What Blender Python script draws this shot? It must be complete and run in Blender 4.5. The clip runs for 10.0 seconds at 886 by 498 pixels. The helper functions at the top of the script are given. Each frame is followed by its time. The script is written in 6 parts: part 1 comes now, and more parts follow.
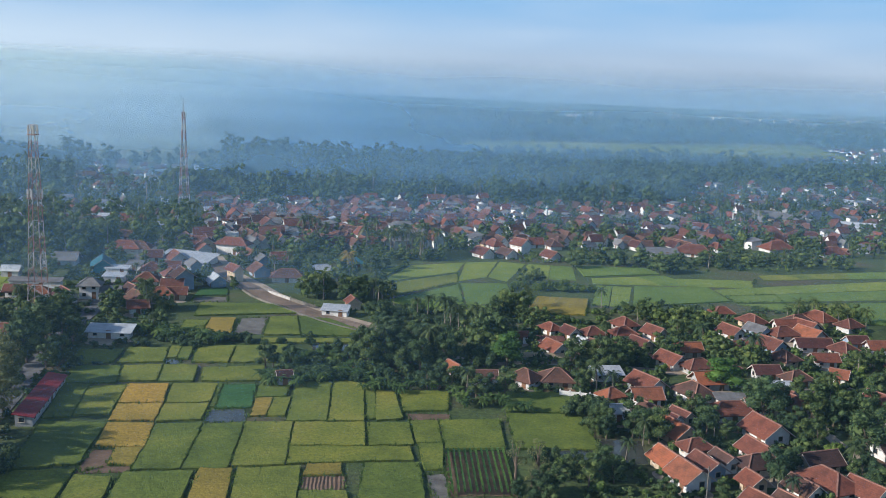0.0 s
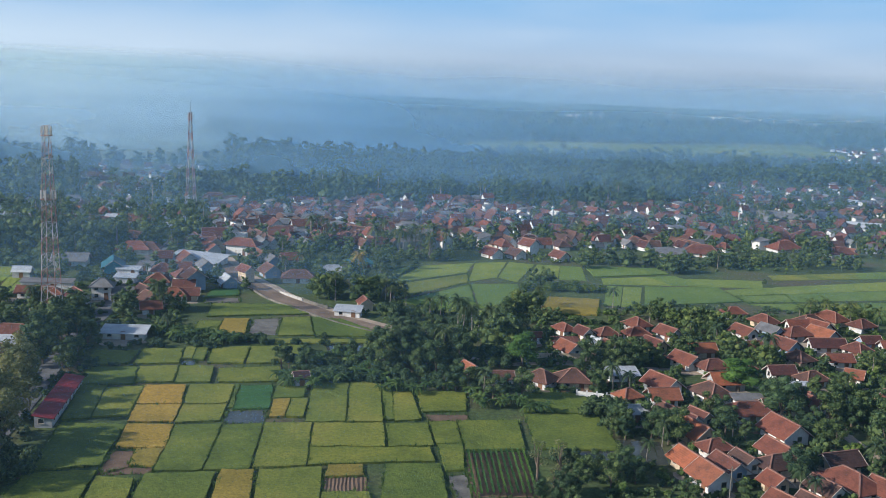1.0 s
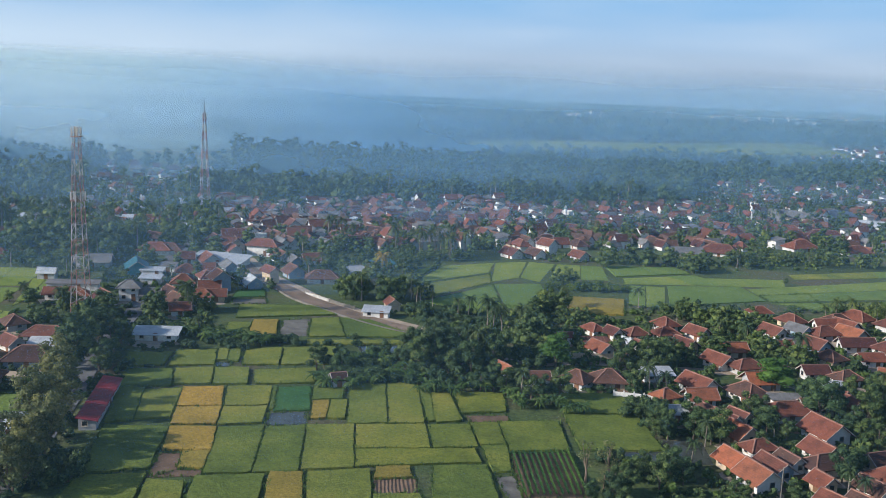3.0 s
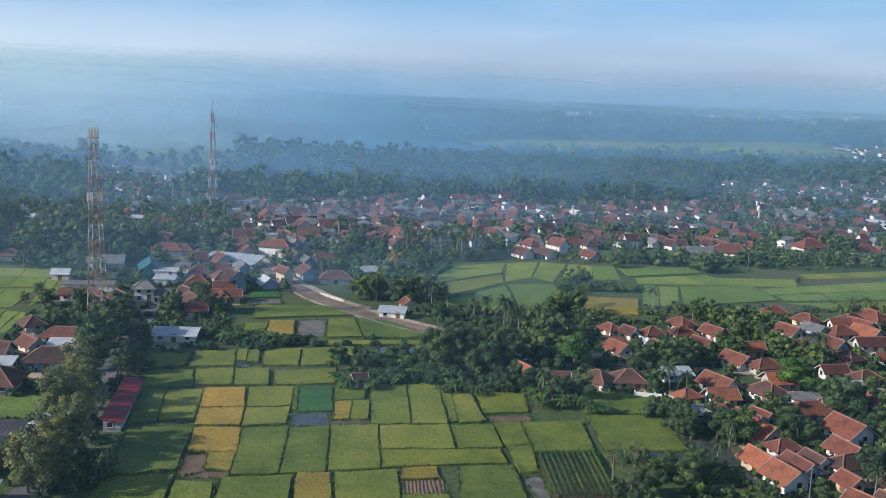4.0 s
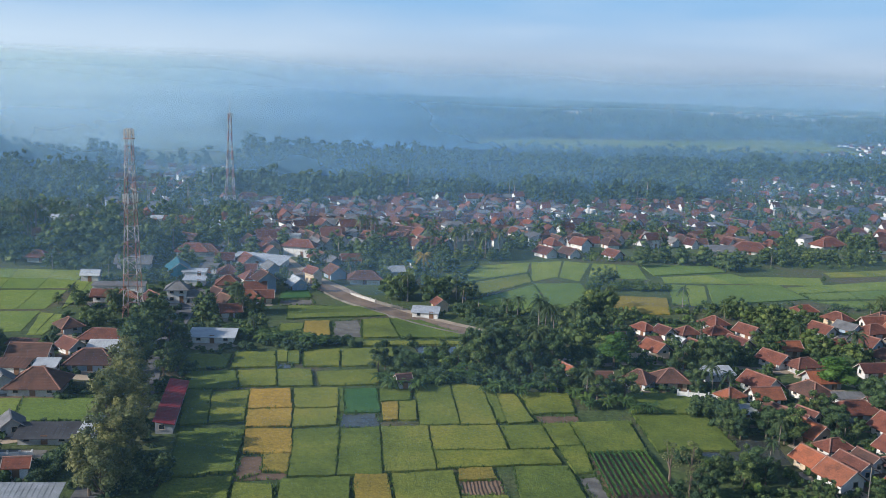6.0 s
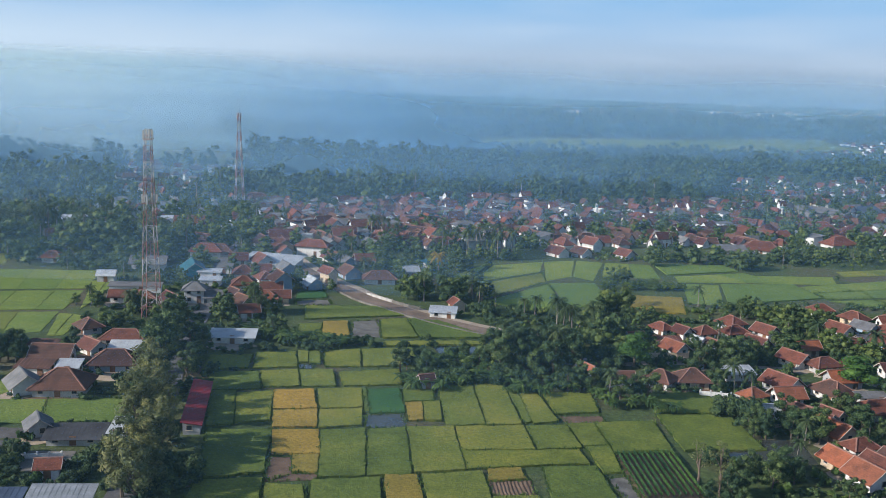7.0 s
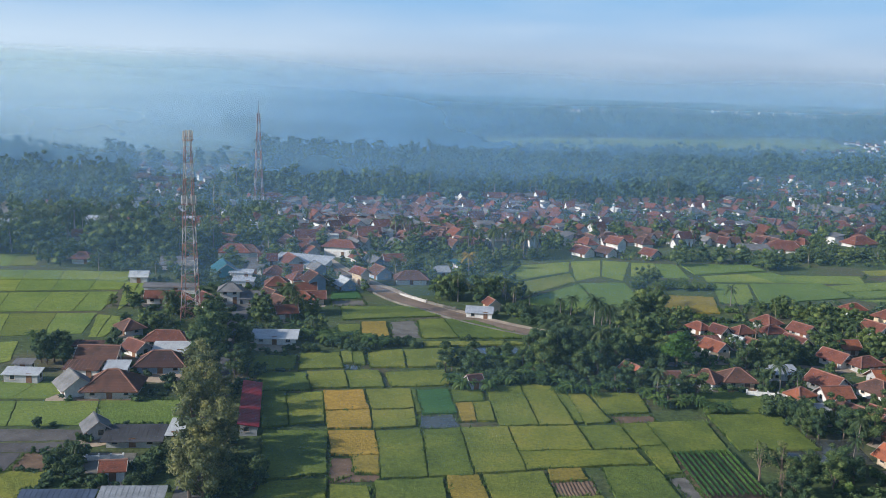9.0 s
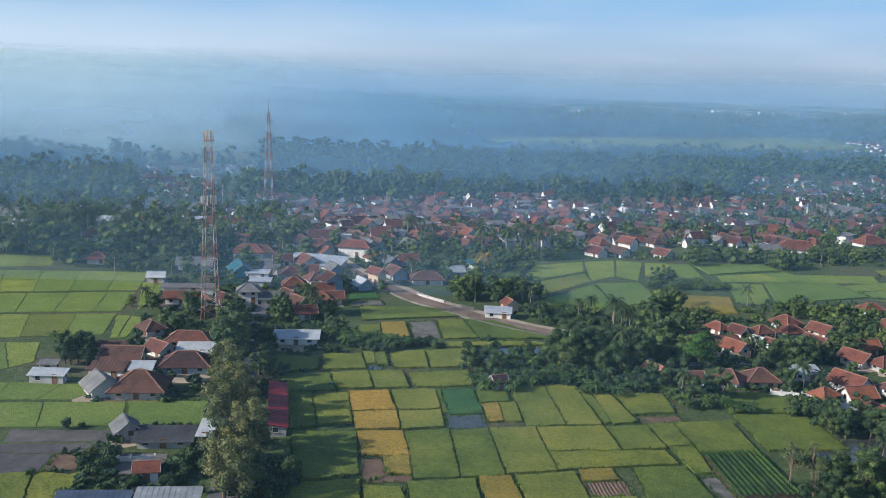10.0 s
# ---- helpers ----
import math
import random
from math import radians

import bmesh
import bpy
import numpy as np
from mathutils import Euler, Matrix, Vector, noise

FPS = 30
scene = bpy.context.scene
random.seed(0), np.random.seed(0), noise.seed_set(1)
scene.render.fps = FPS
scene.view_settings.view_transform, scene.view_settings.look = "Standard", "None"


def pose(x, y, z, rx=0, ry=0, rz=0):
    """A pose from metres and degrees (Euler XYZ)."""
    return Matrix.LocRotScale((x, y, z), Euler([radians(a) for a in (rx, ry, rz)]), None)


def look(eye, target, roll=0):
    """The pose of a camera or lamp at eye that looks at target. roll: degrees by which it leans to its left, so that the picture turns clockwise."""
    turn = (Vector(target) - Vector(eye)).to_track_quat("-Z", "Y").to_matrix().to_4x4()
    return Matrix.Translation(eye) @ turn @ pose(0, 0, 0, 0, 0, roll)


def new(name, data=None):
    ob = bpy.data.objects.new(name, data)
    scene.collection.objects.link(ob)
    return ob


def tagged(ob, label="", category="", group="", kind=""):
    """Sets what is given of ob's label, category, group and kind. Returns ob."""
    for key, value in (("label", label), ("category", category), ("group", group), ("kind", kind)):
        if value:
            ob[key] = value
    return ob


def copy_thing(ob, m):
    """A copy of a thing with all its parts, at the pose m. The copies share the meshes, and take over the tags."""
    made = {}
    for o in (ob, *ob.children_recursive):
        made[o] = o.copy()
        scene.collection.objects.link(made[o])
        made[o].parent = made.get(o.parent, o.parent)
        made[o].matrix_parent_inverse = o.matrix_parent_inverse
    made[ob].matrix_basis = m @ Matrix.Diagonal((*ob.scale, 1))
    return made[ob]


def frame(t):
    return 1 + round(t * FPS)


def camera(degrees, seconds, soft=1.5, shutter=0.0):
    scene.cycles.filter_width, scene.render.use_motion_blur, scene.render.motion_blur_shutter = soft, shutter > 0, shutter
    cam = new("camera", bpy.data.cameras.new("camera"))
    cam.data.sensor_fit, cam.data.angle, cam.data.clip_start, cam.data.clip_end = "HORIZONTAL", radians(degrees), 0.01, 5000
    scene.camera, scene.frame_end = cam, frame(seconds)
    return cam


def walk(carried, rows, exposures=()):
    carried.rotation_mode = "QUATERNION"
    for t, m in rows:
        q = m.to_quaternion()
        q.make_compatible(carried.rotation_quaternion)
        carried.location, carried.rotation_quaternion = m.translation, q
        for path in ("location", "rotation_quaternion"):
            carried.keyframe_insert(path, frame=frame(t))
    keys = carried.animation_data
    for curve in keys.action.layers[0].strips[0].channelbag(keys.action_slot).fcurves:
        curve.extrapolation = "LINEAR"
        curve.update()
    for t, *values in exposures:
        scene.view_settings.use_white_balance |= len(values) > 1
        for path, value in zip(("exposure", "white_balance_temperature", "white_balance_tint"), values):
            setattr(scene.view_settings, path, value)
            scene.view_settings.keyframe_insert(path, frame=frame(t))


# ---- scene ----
cam = camera(50.0, 10.0, soft=0.5)
PATH = [
    (0, (-1.09, 0.56, 71.00), (-2.57, 197.56, 36.53), 2.24),
    (0.5, (-3.12, 0.62, 70.98), (-4.49, 197.63, 36.53), 2.24),
    (1, (-5.24, 0.65, 70.95), (-6.47, 197.66, 36.51), 2.19),
    (1.5, (-7.45, 0.70, 70.94), (-8.48, 197.70, 36.48), 2.17),
    (2, (-9.72, 0.76, 70.91), (-10.69, 197.76, 36.42), 2.15),
    (2.5, (-12.11, 0.81, 70.91), (-12.81, 197.80, 36.37), 2.13),
    (4, (-19.80, 0.93, 70.94), (-19.96, 197.90, 36.27), 1.99),
    (4.5, (-22.43, 1.00, 70.96), (-22.38, 197.96, 36.22), 1.95),
    (5, (-25.16, 1.03, 70.96), (-24.98, 197.99, 36.18), 1.90),
    (5.5, (-27.86, 1.06, 70.96), (-27.50, 198.01, 36.12), 1.88),
    (7, (-36.17, 1.02, 71.05), (-35.34, 197.91, 35.95), 1.77),
    (7.5, (-38.99, 1.01, 71.06), (-37.98, 197.89, 35.93), 1.76),
    (8, (-41.90, 0.98, 71.06), (-40.76, 197.87, 35.91), 1.73),
    (8.5, (-44.82, 0.98, 71.04), (-43.50, 197.86, 35.86), 1.70),
    (9, (-47.82, 0.99, 71.01), (-46.36, 197.86, 35.80), 1.67),
    (9.5, (-50.76, 1.05, 70.98), (-49.05, 197.91, 35.74), 1.67),
    (10, (-53.89, 1.02, 70.95), (-52.05, 197.88, 35.71), 1.64),
]
walk(cam, [(t, look(eye, target, roll)) for t, eye, target, roll in PATH], exposures=[(0, 0.47, 6120, 10), (10, 0.47, 6120, 10)])

# ---- light ----
TO_SUN = Vector((-0.88, -0.30, 0.44)).normalized()
sun = new("sun", bpy.data.lights.new("sun", "SUN"))
sun.data.energy, sun.data.angle, sun.data.color = 5.0, radians(0.6), (1.0, 0.91, 0.79)
sun.matrix_world = look((0, 0, 300), Vector((0, 0, 300)) - TO_SUN)
world = bpy.data.worlds.new("sky_world")
scene.world = world
world.use_nodes = True
wn = world.node_tree
sky = wn.nodes.new("ShaderNodeTexSky")
sky.sky_type, sky.sun_disc = "NISHITA", False
sky.sun_elevation = math.asin(TO_SUN.z)
sky.sun_rotation = math.atan2(TO_SUN.x, TO_SUN.y)
sky.dust_density, sky.air_density, sky.ozone_density = 0.6, 1.0, 2.0
wn.links.new(sky.outputs[0], wn.nodes["Background"].inputs[0])
wn.nodes["Background"].inputs[1].default_value = 0.12


# ---- terrain ----
def sm(a, b, v):
    t = min(1.0, max(0.0, (v - a) / (b - a)))
    return t * t * (3 - 2 * t)


def ground_z(x, y):
    """Height of the ground: nearly level rice land that falls a little behind the town and rises to the west; a wide plain beyond."""
    z = -0.75 + 2.6 * sm(90, 400, y) - 6.5 * sm(345, 560, y) - 0.017 * max(-700.0, min(x, 30.0)) * (1 - 0.5 * sm(900, 1500, y))
    far = sm(750, 1200, y)
    if y > 740:
        z += far * (2.5 * noise.noise((x / 260, y / 200, 3.0)) - 0.9 * sm(1300, 2300, y))
        z -= 24 * sm(0.22, 0.42, -x / y) * sm(740, 900, y) * (1 - sm(1700, 2100, y))
        z += 10 * math.exp(-(((x + 420) / 620) ** 2 + ((y - 2350) / 300) ** 2))
    return z


# ---- materials ----
def material(name, rough=0.8, metal=0.0):
    m = bpy.data.materials.new(name)
    m.use_nodes = True
    nt = m.node_tree
    bsdf = nt.nodes["Principled BSDF"]
    bsdf.inputs["Roughness"].default_value = rough
    bsdf.inputs["Metallic"].default_value = metal
    bsdf.inputs["Specular IOR Level"].default_value = 0.25
    return m, nt, bsdf


def node(nt, kind, **values):
    n = nt.nodes.new(kind)
    for key, value in values.items():
        n.inputs[key].default_value = value
    return n


def noise_at(nt, scale, detail=3.0, rough=0.55):
    """Noise on object coordinates, in cycles per metre."""
    tc = nt.nodes.new("ShaderNodeTexCoord")
    n = node(nt, "ShaderNodeTexNoise", Scale=scale, Detail=detail, Roughness=rough)
    nt.links.new(tc.outputs["Object"], n.inputs["Vector"])
    return n.outputs["Fac"]


def ramp(nt, fac, *stops):
    r = nt.nodes.new("ShaderNodeValToRGB")
    el = r.color_ramp.elements
    while len(el) < len(stops):
        el.new(0.5)
    for e, (p, c) in zip(el, stops):
        e.position, e.color = p, (*c, 1)
    nt.links.new(fac, r.inputs[0])
    return r.outputs[0]


def mixed(nt, fac, a, b, mode="MIX"):
    m = nt.nodes.new("ShaderNodeMix")
    m.data_type, m.blend_type = "RGBA", mode
    for value, sock in ((fac, m.inputs[0]), (a, m.inputs[6]), (b, m.inputs[7])):
        if isinstance(value, bpy.types.NodeSocket):
            nt.links.new(value, sock)
        else:
            sock.default_value = value if isinstance(value, float) else (*value, 1)
    return m.outputs[2]


def bump(nt, bsdf, height, strength=0.5, distance=0.1):
    b = node(nt, "ShaderNodeBump", Strength=strength, Distance=distance)
    nt.links.new(height, b.inputs["Height"])
    nt.links.new(b.outputs[0], bsdf.inputs["Normal"])


def chance(nt):
    return nt.nodes.new("ShaderNodeObjectInfo").outputs["Random"]


def ground_material():
    m, nt, b = material("ground_grass", 0.95)
    big = ramp(nt, noise_at(nt, 0.03, 4), (0.36, (0.036, 0.060, 0.020)), (0.5, (0.060, 0.088, 0.028)), (0.64, (0.085, 0.078, 0.045)))
    fine = ramp(nt, noise_at(nt, 0.9, 5), (0.3, (0.55, 0.55, 0.55)), (0.7, (1.35, 1.3, 1.2)))
    nt.links.new(mixed(nt, 1.0, big, fine, "MULTIPLY"), b.inputs["Base Color"])
    bump(nt, b, noise_at(nt, 1.5, 5), 0.8, 0.4)
    return m


def rice_material(name, low, mid, high):
    m, nt, b = material(name, 0.9)
    big = ramp(nt, noise_at(nt, 0.09, 5, 0.62), (0.30, low), (0.5, mid), (0.72, high))
    fine = ramp(nt, noise_at(nt, 1.5, 5, 0.78), (0.34, (0.60, 0.63, 0.62)), (0.5, (0.98, 0.98, 0.96)), (0.68, (1.32, 1.28, 1.2)))
    col = mixed(nt, 1.0, big, fine, "MULTIPLY")
    each = ramp(nt, chance(nt), (0.0, (0.74, 0.84, 0.85)), (0.5, (0.98, 0.98, 0.95)), (1.0, (1.22, 1.1, 0.95)))
    nt.links.new(mixed(nt, 1.0, col, each, "MULTIPLY"), b.inputs["Base Color"])
    bump(nt, b, noise_at(nt, 2.4, 5, 0.75), 1.0, 0.38)
    return m


def plain_material(name, colour, rough=0.8, spread=0.25, scale=0.6, metal=0.0, relief=0.2):
    """A painted, earthen or plastered surface with stains at two scales."""
    m, nt, b = material(name, rough, metal)
    lo, hi = tuple(c * (1 - spread) for c in colour), tuple(min(0.92, c * (1 + spread)) for c in colour)
    big = ramp(nt, noise_at(nt, scale, 5, 0.6), (0.32, lo), (0.5, colour), (0.7, hi))
    fine = ramp(nt, noise_at(nt, scale * 9, 3), (0.3, (0.86, 0.86, 0.86)), (0.7, (1.1, 1.1, 1.1)))
    each = ramp(nt, chance(nt), (0.0, (0.84, 0.85, 0.88)), (1.0, (1.12, 1.1, 1.06)))
    nt.links.new(mixed(nt, 1.0, mixed(nt, 1.0, big, fine, "MULTIPLY"), each, "MULTIPLY"), b.inputs["Base Color"])
    bump(nt, b, noise_at(nt, scale * 7, 4), relief, 0.05)
    return m


def tile_material(name, colour, spread=0.5):
    """Clay tiles: courses across the slope, moss and bleached patches, a tone of its own for each roof."""
    m, nt, b = material(name, 0.85)
    dark = (colour[0] * 0.45, colour[1] * 0.55, colour[2] * 0.6)
    pale = (colour[0] * 1.35, colour[1] * 1.3, colour[2] * 1.25)
    big = ramp(nt, noise_at(nt, 0.35, 6, 0.68), (0.28, dark), (0.5, colour), (0.78, pale))
    fine = ramp(nt, noise_at(nt, 4.0, 3), (0.3, (0.7, 0.7, 0.72)), (0.7, (1.22, 1.18, 1.15)))
    each = ramp(nt, chance(nt), (0.0, (1 - spread, 1 - spread, 1.0 - spread * 0.7)), (0.5, (0.95, 1.0, 1.0)), (1.0, (1.22, 1.12, 1.0)))
    isle = ramp(nt, nt.nodes.new("ShaderNodeNewGeometry").outputs["Random Per Island"], (0.0, (0.5, 0.58, 0.66)), (0.55, (0.90, 0.92, 0.95)), (1.0, (1.14, 1.06, 1.02)))
    col = mixed(nt, 1.0, mixed(nt, 1.0, mixed(nt, 1.0, big, fine, "MULTIPLY"), each, "MULTIPLY"), isle, "MULTIPLY")
    nt.links.new(col, b.inputs["Base Color"])
    tc = nt.nodes.new("ShaderNodeTexCoord")
    w = node(nt, "ShaderNodeTexWave", Scale=0.9, Distortion=0.6)
    w.bands_direction = "Y"
    nt.links.new(tc.outputs["Object"], w.inputs["Vector"])
    bump(nt, b, w.outputs["Fac"], 0.28, 0.08)
    return m


def leaf_material(name, dark, mid, light, thru=0.25):
    m, nt, b = material(name, 0.75)
    geo = nt.nodes.new("ShaderNodeNewGeometry")
    isl = ramp(nt, geo.outputs["Random Per Island"], (0.0, dark), (0.55, mid), (1.0, light))
    each = ramp(nt, chance(nt), (0.0, (0.6, 0.72, 0.85)), (0.35, (0.85, 0.95, 0.9)), (0.7, (1.05, 1.05, 0.95)), (1.0, (1.28, 1.2, 0.9)))
    patch = ramp(nt, noise_at(nt, 0.11, 3), (0.3, (0.6, 0.7, 0.8)), (0.5, (1.0, 1.0, 0.98)), (0.7, (1.4, 1.3, 0.95)))
    col = mixed(nt, 1.0, mixed(nt, 1.0, isl, each, "MULTIPLY"), patch, "MULTIPLY")
    nt.links.new(col, b.inputs["Base Color"])
    t = nt.nodes.new("ShaderNodeBsdfTranslucent")
    nt.links.new(col, t.inputs[0])
    mx = node(nt, "ShaderNodeMixShader", Fac=thru)
    out = nt.nodes["Material Output"]
    nt.links.new(b.outputs[0], mx.inputs[1])
    nt.links.new(t.outputs[0], mx.inputs[2])
    nt.links.new(mx.outputs[0], out.inputs["Surface"])
    return m


M = {
    "ground": ground_material(),
    "green": rice_material("rice_green", (0.070, 0.100, 0.015), (0.112, 0.146, 0.022), (0.172, 0.188, 0.030)),
    "lime": rice_material("rice_turning", (0.100, 0.132, 0.020), (0.148, 0.172, 0.028), (0.212, 0.206, 0.038)),
    "young": rice_material("rice_young", (0.110, 0.165, 0.028), (0.148, 0.200, 0.038), (0.190, 0.230, 0.050)),
    "ripe": rice_material("rice_ripe", (0.20, 0.15, 0.026), (0.29, 0.20, 0.034), (0.36, 0.25, 0.048)),
    "deep": rice_material("seedbed_green", (0.024, 0.080, 0.022), (0.036, 0.108, 0.030), (0.056, 0.130, 0.036)),
    "soil": plain_material("bare_soil", (0.140, 0.090, 0.058), 0.95, 0.3, 0.4, relief=0.8),
    "grey": plain_material("grey_mud", (0.13, 0.12, 0.105), 0.9, 0.35, 0.3, relief=0.7),
    "mud": plain_material("dark_mud", (0.085, 0.078, 0.075), 0.9, 0.3, 0.35, relief=0.8),
    "roof_zinc": plain_material("zinc_dull", (0.21, 0.225, 0.24), 0.55, 0.25, 0.5),
    "sign_red": plain_material("sign_red", (0.34, 0.04, 0.03), 0.6, 0.2, 1.5),
    "sign_orange": plain_material("sign_orange", (0.50, 0.16, 0.03), 0.6, 0.2, 1.5),
    "water": plain_material("paddy_water", (0.05, 0.055, 0.05), 0.15, 0.3, 0.2, relief=0.03),
    "road": plain_material("worn_road", (0.205, 0.146, 0.104), 0.9, 0.35, 0.15),
    "street": plain_material("grey_asphalt", (0.115, 0.115, 0.12), 0.9, 0.25, 0.2),
    "path": plain_material("dusty_path", (0.30, 0.24, 0.18), 0.95, 0.25, 0.3),
    "concrete": plain_material("pale_concrete", (0.42, 0.40, 0.37), 0.9, 0.25, 0.5),
    "roof_red": tile_material("tile_red", (0.128, 0.047, 0.033)),
    "roof_orange": tile_material("tile_orange", (0.235, 0.082, 0.044), 0.3),
    "roof_brown": tile_material("tile_brown", (0.086, 0.045, 0.035)),
    "roof_grey": plain_material("fibre_cement_grey", (0.125, 0.125, 0.13), 0.8, 0.3, 0.4),
    "roof_pale": plain_material("zinc_pale", (0.36, 0.38, 0.40), 0.5, 0.2, 0.4),
    "roof_white": plain_material("roof_white", (0.66, 0.65, 0.62), 0.6, 0.2, 0.4),
    "roof_teal": plain_material("sheet_teal", (0.022, 0.095, 0.12), 0.5, 0.25, 0.4),
    "roof_navy": plain_material("sheet_dark_blue", (0.06, 0.08, 0.12), 0.5, 0.25, 0.4),
    "roof_maroon": plain_material("sheet_maroon", (0.22, 0.018, 0.022), 0.55, 0.25, 0.3),
    "roof_black": plain_material("tar_roof", (0.055, 0.055, 0.06), 0.9, 0.35, 0.15),
    "wall_white": plain_material("plaster_white", (0.58, 0.57, 0.55), 0.85, 0.18, 0.5),
    "wall_cream": plain_material("plaster_cream", (0.50, 0.40, 0.28), 0.85, 0.18, 0.5),
    "wall_blue": plain_material("plaster_blue", (0.26, 0.34, 0.43), 0.85, 0.18, 0.5),
    "wall_grey": plain_material("plaster_grey", (0.36, 0.36, 0.36), 0.85, 0.22, 0.5),
    "wall_teal": plain_material("plaster_teal", (0.03, 0.17, 0.20), 0.8, 0.2, 0.5),
    "cap": plain_material("ridge_mortar", (0.23, 0.12, 0.09), 0.9, 0.3, 1.0),
    "board": plain_material("verge_board", (0.40, 0.33, 0.29), 0.8, 0.2, 1.0),
    "frame": plain_material("window_frame", (0.42, 0.36, 0.30), 0.7, 0.2, 2.0),
    "door": plain_material("door_wood", (0.17, 0.09, 0.05), 0.7, 0.25, 2.0),
    "pane": plain_material("window_glass", (0.02, 0.025, 0.03), 0.08, 0.2, 1.0, relief=0.0),
    "bark": plain_material("bark", (0.13, 0.10, 0.075), 0.95, 0.3, 1.5, relief=0.6),
    "palm_bark": plain_material("palm_bark", (0.21, 0.18, 0.15), 0.95, 0.25, 1.5, relief=0.5),
    "leaf": leaf_material("leaf_green", (0.022, 0.046, 0.022), (0.052, 0.086, 0.034), (0.118, 0.156, 0.060)),
    "leaf_far": leaf_material("leaf_far_woods", (0.020, 0.042, 0.024), (0.036, 0.064, 0.034), (0.056, 0.088, 0.045), 0.1),
    "leaf_airy": leaf_material("leaf_feathery", (0.070, 0.082, 0.030), (0.130, 0.140, 0.058), (0.20, 0.20, 0.095)),
    "leaf_round": leaf_material("leaf_bright", (0.036, 0.080, 0.014), (0.066, 0.128, 0.022), (0.105, 0.175, 0.036)),
    "leaf_palm": leaf_material("frond_green", (0.022, 0.042, 0.018), (0.046, 0.072, 0.030), (0.088, 0.112, 0.048)),
    "leaf_gold": leaf_material("frond_gold", (0.20, 0.12, 0.03), (0.33, 0.20, 0.05), (0.45, 0.30, 0.08)),
    "leaf_banana": leaf_material("banana_leaf", (0.040, 0.074, 0.018), (0.074, 0.120, 0.030), (0.125, 0.170, 0.05), 0.3),
    "leaf_crop": leaf_material("crop_leaf", (0.050, 0.115, 0.030), (0.085, 0.165, 0.045), (0.14, 0.22, 0.07)),
    "steel_red": plain_material("red_tower_paint", (0.21, 0.105, 0.085), 0.6, 0.25, 0.8),
    "steel_white": plain_material("white_tower_paint", (0.30, 0.28, 0.265), 0.6, 0.2, 0.8),
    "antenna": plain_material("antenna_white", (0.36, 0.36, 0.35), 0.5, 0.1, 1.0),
    "blue_sheet": plain_material("blue_tarpaulin", (0.02, 0.11, 0.42), 0.6, 0.2, 1.0),
}


# ---- mesh helpers ----
def mesh_of(name, verts, faces, mats, index=None, smooth=False):
    me = bpy.data.meshes.new(name)
    me.from_pydata([tuple(v) for v in verts], [], [tuple(f) for f in faces])
    for m in mats:
        me.materials.append(M[m])
    if index is not None:
        me.polygons.foreach_set("material_index", np.asarray(index, dtype=np.int32))
    if smooth:
        me.polygons.foreach_set("use_smooth", np.ones(len(me.polygons), dtype=bool))
    me.update()
    return me


def part(name, me, parent, label=""):
    ob = new(name, me)
    ob.parent = parent
    return tagged(ob, label) if label else ob


class Shape:
    """Gathers boxes, beams and slabs into one mesh."""

    def __init__(self):
        self.v, self.f = [], []

    def solid(self, bottom, top):
        """A prism between two rings of the same length."""
        n, k = len(bottom), len(self.v)
        self.v += [tuple(p) for p in bottom] + [tuple(p) for p in top]
        self.f += [tuple(k + i for i in reversed(range(n))), tuple(k + n + i for i in range(n))]
        self.f += [(k + i, k + (i + 1) % n, k + n + (i + 1) % n, k + n + i) for i in range(n)]
        return self

    def box(self, x0, x1, y0, y1, z0, z1):
        ring = lambda z: [(x0, y0, z), (x1, y0, z), (x1, y1, z), (x0, y1, z)]
        return self.solid(ring(z0), ring(z1))

    def beam(self, a, b, w, h=None):
        a, b = Vector(a), Vector(b)
        d = (b - a).normalized()
        side = d.cross(Vector((0, 0, 1)))
        side = side.normalized() if side.length > 1e-4 else Vector((1, 0, 0))
        up = side.cross(d)
        h = w if h is None else h
        ring = lambda p: [p - side * w / 2 - up * h / 2, p + side * w / 2 - up * h / 2, p + side * w / 2 + up * h / 2, p - side * w / 2 + up * h / 2]
        return self.solid(ring(a), ring(b))

    def slab(self, ring, t):
        """A sheet of thickness t under the ring of top points."""
        return self.solid([(x, y, z - t) for x, y, z in ring], ring)

    def mesh(self, name, *mats, **kw):
        return mesh_of(name, self.v, self.f, mats, **kw)


# ---- plan: taken places, so that trees keep off houses, fields and roads ----
class Places:
    """Round places (x, y, r) sorted into squares of the plan, so that neighbours are found fast."""

    def __init__(self):
        self.cells, self.count = {}, 0

    def append(self, place):
        x, y, r = place
        self.count += 1
        for i in range(int((x - r) // 16), int((x + r) // 16) + 1):
            for j in range(int((y - r) // 16), int((y + r) // 16) + 1):
                self.cells.setdefault((i, j), []).append(place)

    def near(self, x, y, reach):
        for i in range(int((x - reach) // 16), int((x + reach) // 16) + 1):
            for j in range(int((y - reach) // 16), int((y + reach) // 16) + 1):
                yield from self.cells.get((i, j), ())


TAKEN, HOMES, QUADS = Places(), Places(), []


def inside(q, x, y):
    s = [(q[(i + 1) % 4][0] - q[i][0]) * (y - q[i][1]) - (q[(i + 1) % 4][1] - q[i][1]) * (x - q[i][0]) for i in range(4)]
    return all(v >= 0 for v in s) or all(v <= 0 for v in s)


